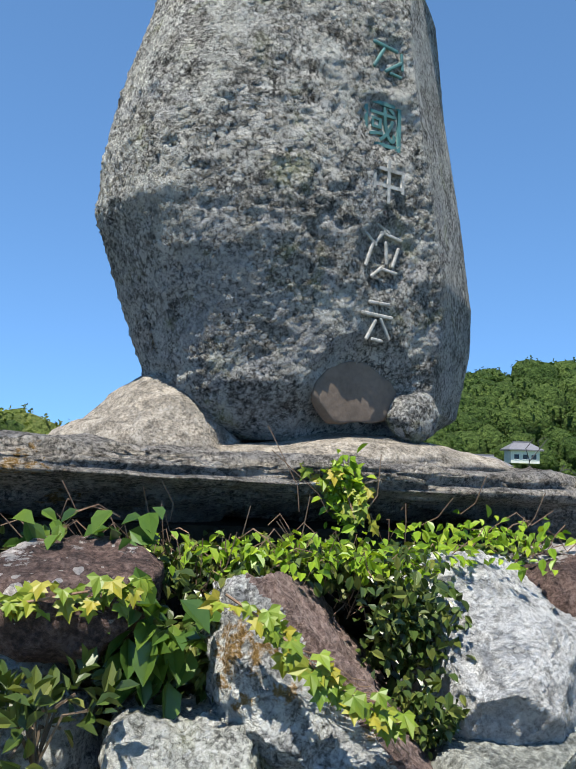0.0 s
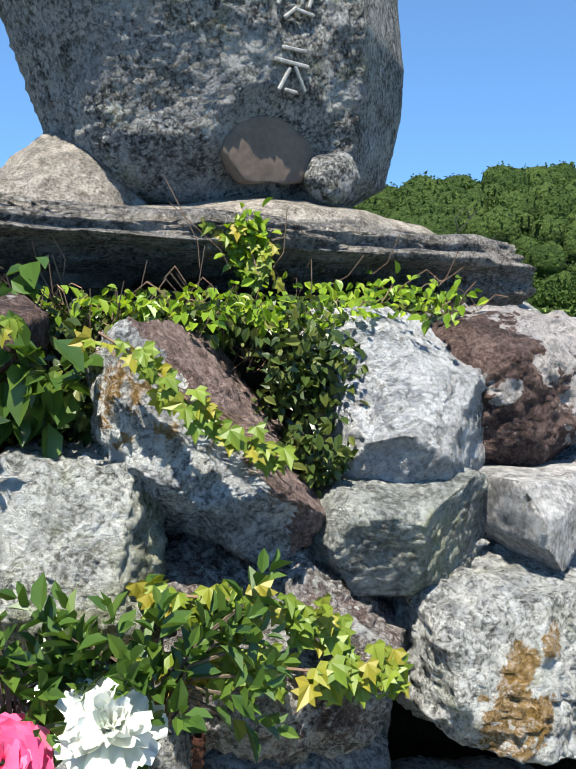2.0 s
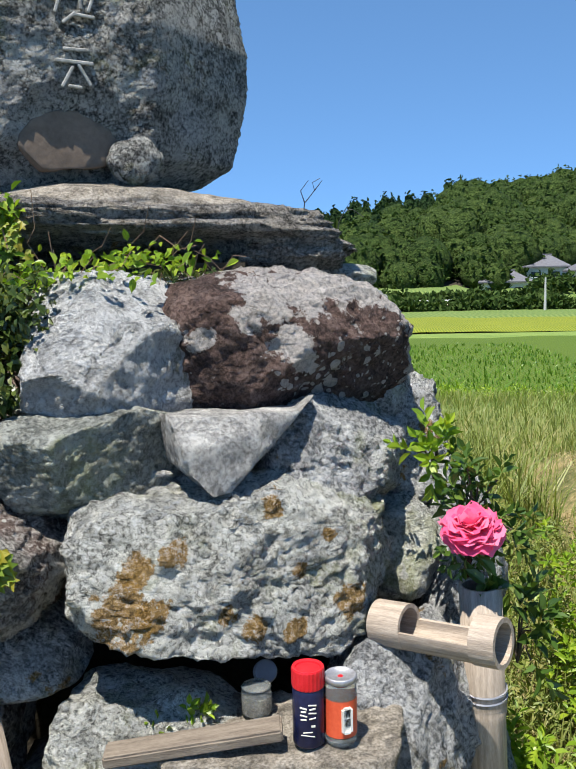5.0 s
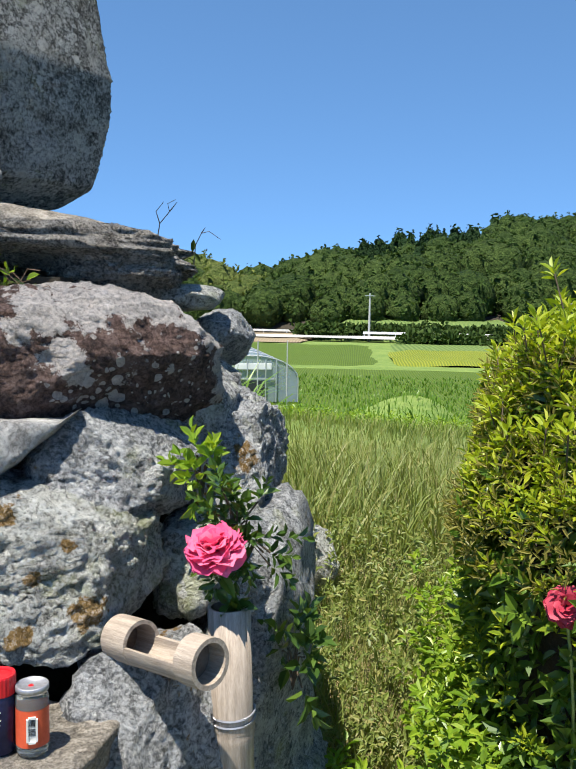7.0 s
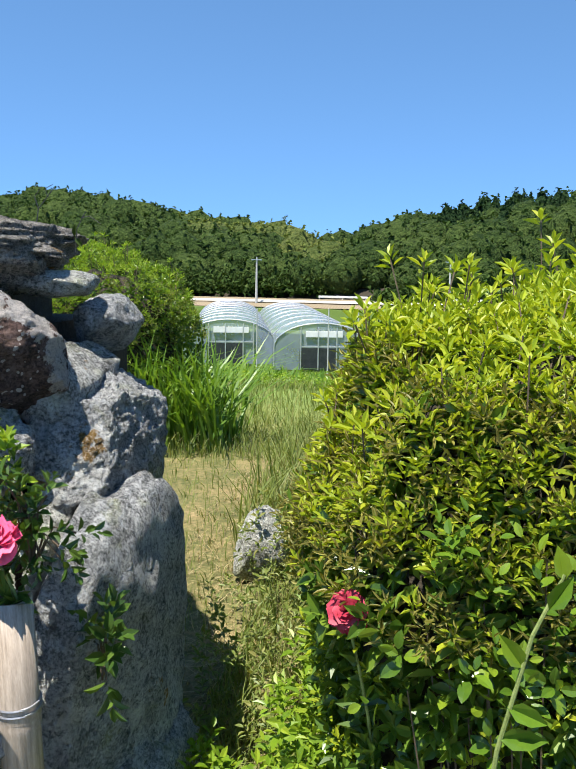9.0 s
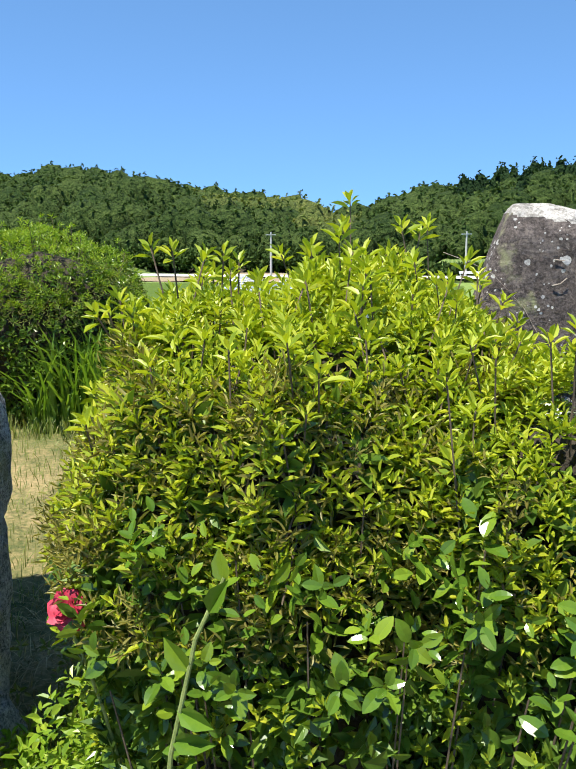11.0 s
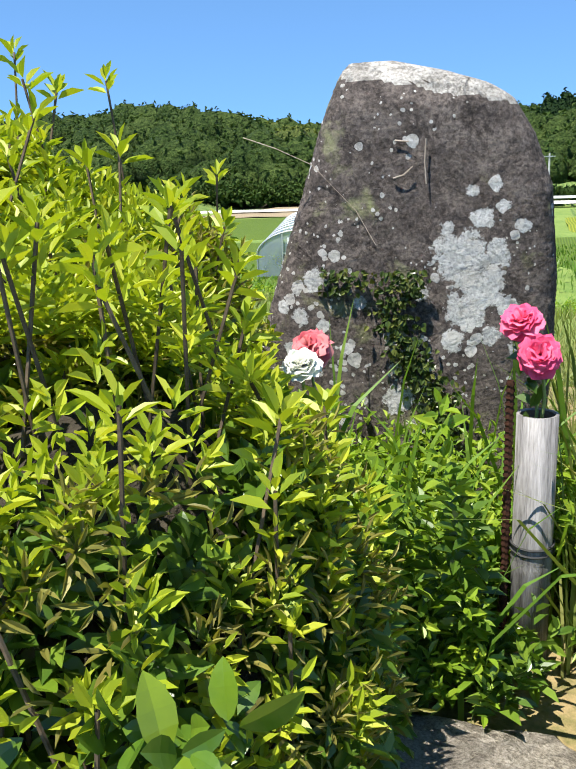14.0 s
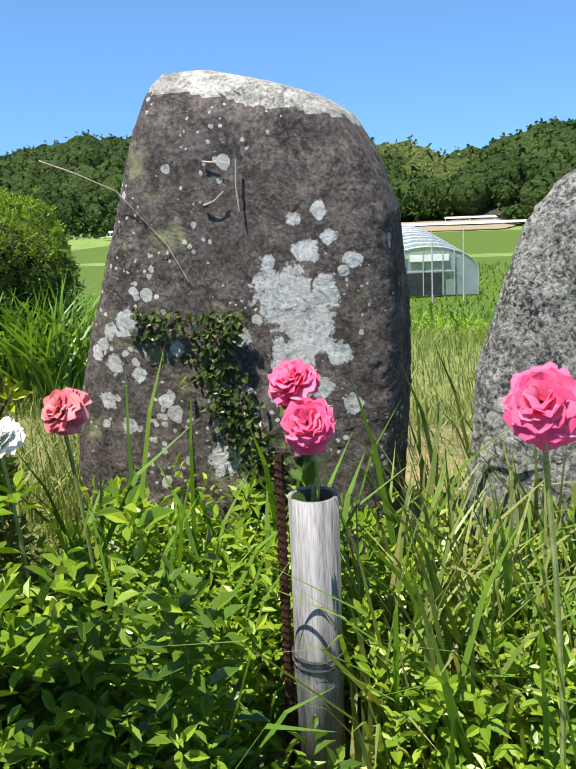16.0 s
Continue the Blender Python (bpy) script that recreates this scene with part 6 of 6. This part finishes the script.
def broad_bush(label, boxes, n, size, mat, seed):
    """Low spreading twigs with rounded glossy leaves."""
    rng = np.random.default_rng(seed)
    th = thing("broadleaf_bush", label, "bush", "broadleaf bushes", Matrix.Translation((boxes[0][0], boxes[0][1], 0)))
    P = np.concatenate([np.array([b[0], b[1], b[2]]) + rng.uniform(-1, 1, (int(n * b[6]), 3)) * np.array(b[3:6]) for b in boxes]) - np.array([boxes[0][0], boxes[0][1], 0])
    ax = rng.normal(0, 0.8, P.shape) + np.array([0, -0.6, 0.8])
    v, f = sprigs(P, ax, 6, size, 0.52, rng.uniform(0.8, 2.2, len(P)) * size, 1.3, maker=round_leaves)
    stuff_mesh("leaves", v, f, mat, th, "rounded glossy leaves")
    v, f = rods([tube([(q[0] * 0.6, q[1] * 0.6 + 0.08, 0.0), (q[0] * 0.85, q[1] * 0.9 + 0.04, q[2] * 0.6), tuple(q)], 0.003, 4, 0.5) for q in P[::3]])
    stuff_mesh("twig_tangle", v, f, M_BRANCH, th)


broad_bush("low bush with rounded glossy leaves before the shrub", ((1.97, 1.18, 0.82, 0.28, 0.05, 0.14, 0.4), (2.25, 1.17, 0.86, 0.16, 0.06, 0.14, 0.35), (1.75, 1.2, 0.72, 0.14, 0.05, 0.12, 0.25)), 84, 0.044, M_GLOSSY, 31)
broad_bush("bush with large rounded glossy leaves beside the weeds", ((2.45, 1.24, 0.88, 0.1, 0.07, 0.12, 0.6), (2.38, 1.45, 0.9, 0.1, 0.1, 0.12, 0.4)), 34, 0.05, M_GLOSSY, 32)
shrub("shrub", "low spreading shrub of glossy leaves beside the weeds", (2.32, 1.46, 0.7), (0.27, 0.27, 0.5), 1500, 640, 0.034, (M_BUSH, M_BUSH_NEW, M_OLIVE), 8, 2.3)
tagged(copy_thing(sh, pose(1.5, 1.4, 0.66, 0, 14, 10)), "pale leaning shoot at the end of the shrub")

# ---- headstones ----
hs = thing("headstone", "dark brown headstone with pale lichen and a top coloured paler as if sunlit", "headstone", "headstones", pose(2.485, 2.66, 0, 0, 0, 4))
hb = loft("body", ((0.4, -0.3, 0.24), (0.8, -0.39, 0.26), (0.942, -0.368, 0.27), (1.1, -0.318, 0.272), (1.277, -0.258, 0.258), (1.38, -0.226, 0.22), (1.45, -0.2, 0.178), (1.48, -0.187, 0.13), (1.51, -0.176, 0.04), (1.535, -0.155, -0.06)),
          ((0.4, 0.13), (1.2, 0.125), (1.44, 0.12), (1.49, 0.1), (1.52, 0.07), (1.535, 0.05)), M_HEAD, 170, 200, 5.0, 0.004, 8.1, lumps=0.8)
hb.parent = hs
hb.data.materials.append(M_HEAD_LIT)
# Upward faces near the top get paler stone: sunlight put into the colour.
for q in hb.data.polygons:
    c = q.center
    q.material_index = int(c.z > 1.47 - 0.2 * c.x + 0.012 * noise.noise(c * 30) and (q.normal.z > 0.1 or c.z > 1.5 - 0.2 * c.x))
hs3 = thing("headstone", "grey lichen-covered headstone beyond the flowers", "headstone", "headstones", pose(3.21, 2.6, 0.045, 0, 0, -6))
h3 = loft("body", ((0.3, -0.35, 0.3), (0.95, -0.315, 0.28), (1.1, -0.27, 0.27), (1.2, -0.235, 0.25), (1.27, -0.19, 0.2), (1.31, -0.12, 0.12)), ((0.3, 0.13), (1.2, 0.11), (1.31, 0.06)), M_MONUMENT, 90, 130, 3.2, 0.012, 5.2)
h3.parent = hs3

ivy2 = thing("headstone_ivy", "fine dark ivy climbing the headstone", "ivy")
n = 650
t = RNG.uniform(0, 1, n)
p = np.stack([2.49 + 0.05 * np.sin(6 * t) + RNG.normal(0, 0.03, n) * (1.2 - t * 0.6), 2.515 + RNG.normal(0, 0.006, n), 0.72 + 0.38 * t], 1)
p2 = np.stack([np.interp(RNG.uniform(0, 1, 150), [0, 1], [2.28, 2.5]) + 0, np.full(150, 2.515), 1.12 - RNG.uniform(0, 0.05, 150)], 1)
p = np.concatenate([p, p2])
v, f = leaves(p, RNG.normal(0, 0.5, (len(p), 3)) + np.array([0, -0.4, -0.4]), RNG.normal(0, 0.2, (len(p), 3)) + np.array([0, -1, 0.3]), RNG.uniform(0.009, 0.018, len(p)), RNG.uniform(0.008, 0.013, len(p)))
stuff_mesh("leaves", v, f, M_IVY, ivy2)

bloom("bright pink roses in the grey bamboo vase", (2.70, 2.19, 1.075), 0.036, M_PINK, (-0.2, -0.6, 0.8), 6, 0.6, (2.725, 2.17, 0.88), True, 11)
bloom("bright pink roses in the grey bamboo vase", (2.73, 2.16, 1.025), 0.038, M_PINK, (0.1, -0.8, 0.5), 6, 0.6, (2.725, 2.17, 0.88), False, 12)
bloom("faded coral rose before the headstone", (2.345, 2.18, 1.025), 0.04, M_CORAL, (-0.2, -0.75, 0.6), 6, 1.0, (2.36, 2.2, 0.55), False, 13)
bloom("white flower beside the coral rose", (2.385, 1.99, 1.04), 0.032, M_WHITE_PETAL, (0, -0.5, 0.9), 5, 0.5, (2.4, 2.0, 0.55), False, 14)
bloom("large pink rose on a stem by the second headstone", (3.025, 1.95, 1.115), 0.039, M_PINK, (-0.2, -0.85, 0.45), 6, 0.9, (3.05, 1.97, 0.5), False, 15)
rock("terrace_kerb", "flat pale stone at the edge of the planted terrace", (2.66, 1.78, 0.44), (0.17, 0.18, 0.075), M_CONCRETE, level=4, power=4, rough=0.06, category="kerb", group="kerb")
rock("terrace_kerb", "flat pale stone at the edge of the planted terrace", (3.15, 1.62, 0.44), (0.24, 0.16, 0.07), M_CONCRETE, level=4, power=4, rough=0.06, category="kerb", group="kerb")
rock("path_stone", "pale broken stone half hidden in the grass", (1.03, 3.05, 0.29), (0.1, 0.08, 0.16), M_YELLOW, level=4, category="stone", group="path stones", power=3.2, rough=0.12, rot=(10, 14, 20), cuts=((0.3, -0.5, 0.8, 0.6),))

# ---- weeds, grass ----


def weeds(name, label, n, x0, x1, y0, y1, hlo, hhi, size, mat, count=8, shade=None):
    x, y = RNG.uniform(x0, x1, n), RNG.uniform(y0, y1, n)
    h = RNG.uniform(hlo, hhi, n)
    if shade is not None:
        keep = shade(x, y)
        x, y, h = x[keep], y[keep], h[keep]
    low = (x - 2.725 > 0.05 * (2.17 - y) - 0.07) & (x - 2.725 < 0.34 * (2.17 - y) + 0.07) & (y > 1.6) & (y < 2.19)
    h = np.where(low, np.minimum(h, 0.05), h)
    bare = (x > 2.54) & (x < 2.74) & (y > 1.3) & (y < 1.93)
    x, y, h = x[~bare], y[~bare], h[~bare]
    n = len(x)
    p = np.stack([x, y, ground_z(x, y) + h], 1)
    ax = RNG.normal(0, 0.35, (n, 3)) + np.array([0, -0.15, 1.0])
    v, f = sprigs(p, ax, count, size, 0.42, RNG.uniform(0.8, 2.0, n) * size, 1.6)
    tagged(stuff_mesh(name, v, f, mat), label, "weeds")


def turf(name, label, n, x0, x1, y0, y1, hlo, hhi, wd, mat, bend=0.5, keep=None):
    x, y = RNG.uniform(x0, x1, n), y0 + (y1 - y0) * RNG.uniform(0, 1, n) ** 1.3
    if keep is not None:
        k = keep(x, y)
        x, y = x[k], y[k]
    n = len(x)
    h = RNG.uniform(hlo, hhi, n)
    v, f = blades(np.stack([x, y, ground_z(x, y) - 0.01], 1), h, h * RNG.uniform(0.1, bend, n), RNG.uniform(0.6, 1.2, n) * wd)
    tagged(stuff_mesh(name, v, f, mat), label, "grass")


weeds("weeds", "dense bright green weeds before the headstone", 2300, 2.2, 3.4, 1.78, 2.5, 0.02, 0.24, 0.036, M_WEED, shade=lambda x, y: ~((np.abs(x - 2.725 - 0.18 * (2.17 - y)) < 0.085) & (y < 2.19)))
weeds("low_weeds", "dense bright green weeds at the terrace edge", 900, 2.3, 3.4, 1.55, 1.9, 0.03, 0.2, 0.034, M_WEED, shade=lambda x, y: np.abs(x - 2.76) > 0.12)
weeds("dark_weeds", "dark broad weeds under the shrub", 500, 2.2, 2.75, 1.4, 2.1, 0.02, 0.32, 0.05, M_BUSH)
weeds("edge_weeds", "yellow-green weeds at the edge of the shrub", 420, 1.36, 1.66, 1.4, 2.3, 0.05, 0.5, 0.04, M_WEED)
weeds("foot_weeds", "dark green leafy weeds at the foot of the base", 260, 1.14, 1.42, 1.2, 1.8, 0.0, 0.22, 0.045, M_WEED)
weeds("path_weeds", "rough green weeds beside the path stone", 260, 0.98, 1.55, 1.9, 3.3, 0.02, 0.28, 0.034, M_GRASS)
turf("path_tall_grass", "tall green and straw grass behind the path stone", 1500, 0.85, 1.75, 3.3, 5.0, 0.2, 0.5, 0.007, M_GRASS, 0.7)
weeds("shrub_side_weeds", "bright leafy weeds crowding the side of the shrub", 520, 2.34, 2.62, 1.4, 1.95, 0.1, 0.5, 0.042, M_WEED)
weeds("bank_weeds", "low green weeds between base and shrub", 800, 1.05, 1.75, 1.35, 4.5, 0.0, 0.08, 0.028, M_GRASS)
turf("tall_grass", "tall green grass before the headstone", 230, 2.25, 3.3, 1.95, 2.48, 0.25, 0.6, 0.012, M_GRASS_TALL, 0.6, lambda x, y: ~((x > 2.66) & (x - 2.725 < 0.34 * (2.17 - y) + 0.07) & (y < 2.19)))
turf("tall_grass_tuft", "tall grass tuft between the headstones", 500, 2.78, 3.1, 2.1, 2.75, 0.2, 0.55, 0.009, M_GRASS, 0.7)
turf("path_grass", "rough green grass beside the shrub", 5000, 1.05, 1.75, 1.2, 3.2, 0.06, 0.22, 0.005, M_GRASS, 0.8)
turf("straw", "dry straw lying on the grass path", 9000, 0.6, 2.2, 1.6, 5.0, 0.02, 0.07, 0.004, M_STRAW, 3.0)
turf("short_grass", "short green and straw grass on the path", 16000, -1.5, 4.8, 2.0, 6.5, 0.03, 0.13, 0.004, M_GRASS, 0.9, lambda x, y: ~((x < 1.05) & (y < 2.5)) & ~((x > 2.1) & (x < 3.5) & (y < 2.8)))
turf("meadow_grass", "tall rough meadow grass at the brow", 26000, -4.0, 6.5, 4.8, 9.5, 0.06, 0.2, 0.007, M_GRASS, 0.6)
turf("slope_grass", "rough grass on the slope", 14000, -9, 12, 9.5, 29, 0.15, 0.4, 0.03, M_GRASS_TALL, 0.6)
weeds("slope_weeds", "leafy green growth at the brow", 1500, -1.5, 5.5, 8.5, 12, 0.0, 0.12, 0.06, M_WEED)
turf("rice_plants", "rows of young rice plants", 9000, -14, 16, 33.5, 60, 0.3, 0.5, 0.09, M_GRASS_TALL, 0.4)

shrub("round_shrub", "rounded grey-green shrub on the meadow", (-0.75, 5.6, 0.75), (0.75, 0.6, 0.72), 2200, 1100, 0.04, (M_BUSH, M_WEED, M_GRASS), 21, 2.2)
turf("reed_clump", "arching reed leaves below the round shrub", 700, -0.6, 0.35, 5.0, 5.7, 0.4, 0.9, 0.02, M_GRASS_TALL, 0.9)

for pts in (((2.502, 2.526, 1.376), (2.5, 2.524, 1.33), (2.503, 2.524, 1.289)), ((2.437, 2.526, 1.302), (2.458, 2.522, 1.308), (2.476, 2.524, 1.324)), ((2.44, 2.528, 1.375), (2.468, 2.526, 1.372)),
            ((2.13, 2.5, 1.395), (2.2, 2.5, 1.37), (2.27, 2.52, 1.335), (2.36, 2.522, 1.24), (2.4, 2.522, 1.17))):
    s = thing("dry_stem", "thin pale dry stem caught on the headstone", "dry stem", "dry stems", Matrix.Translation(pts[0]))
    v, f = tube([Vector(p) - Vector(pts[0]) for p in pts], 0.0022 if len(pts) < 4 else 0.0012, 5, 0.6)
    mesh_object("stem", v, f, M_BAMBOO, s)
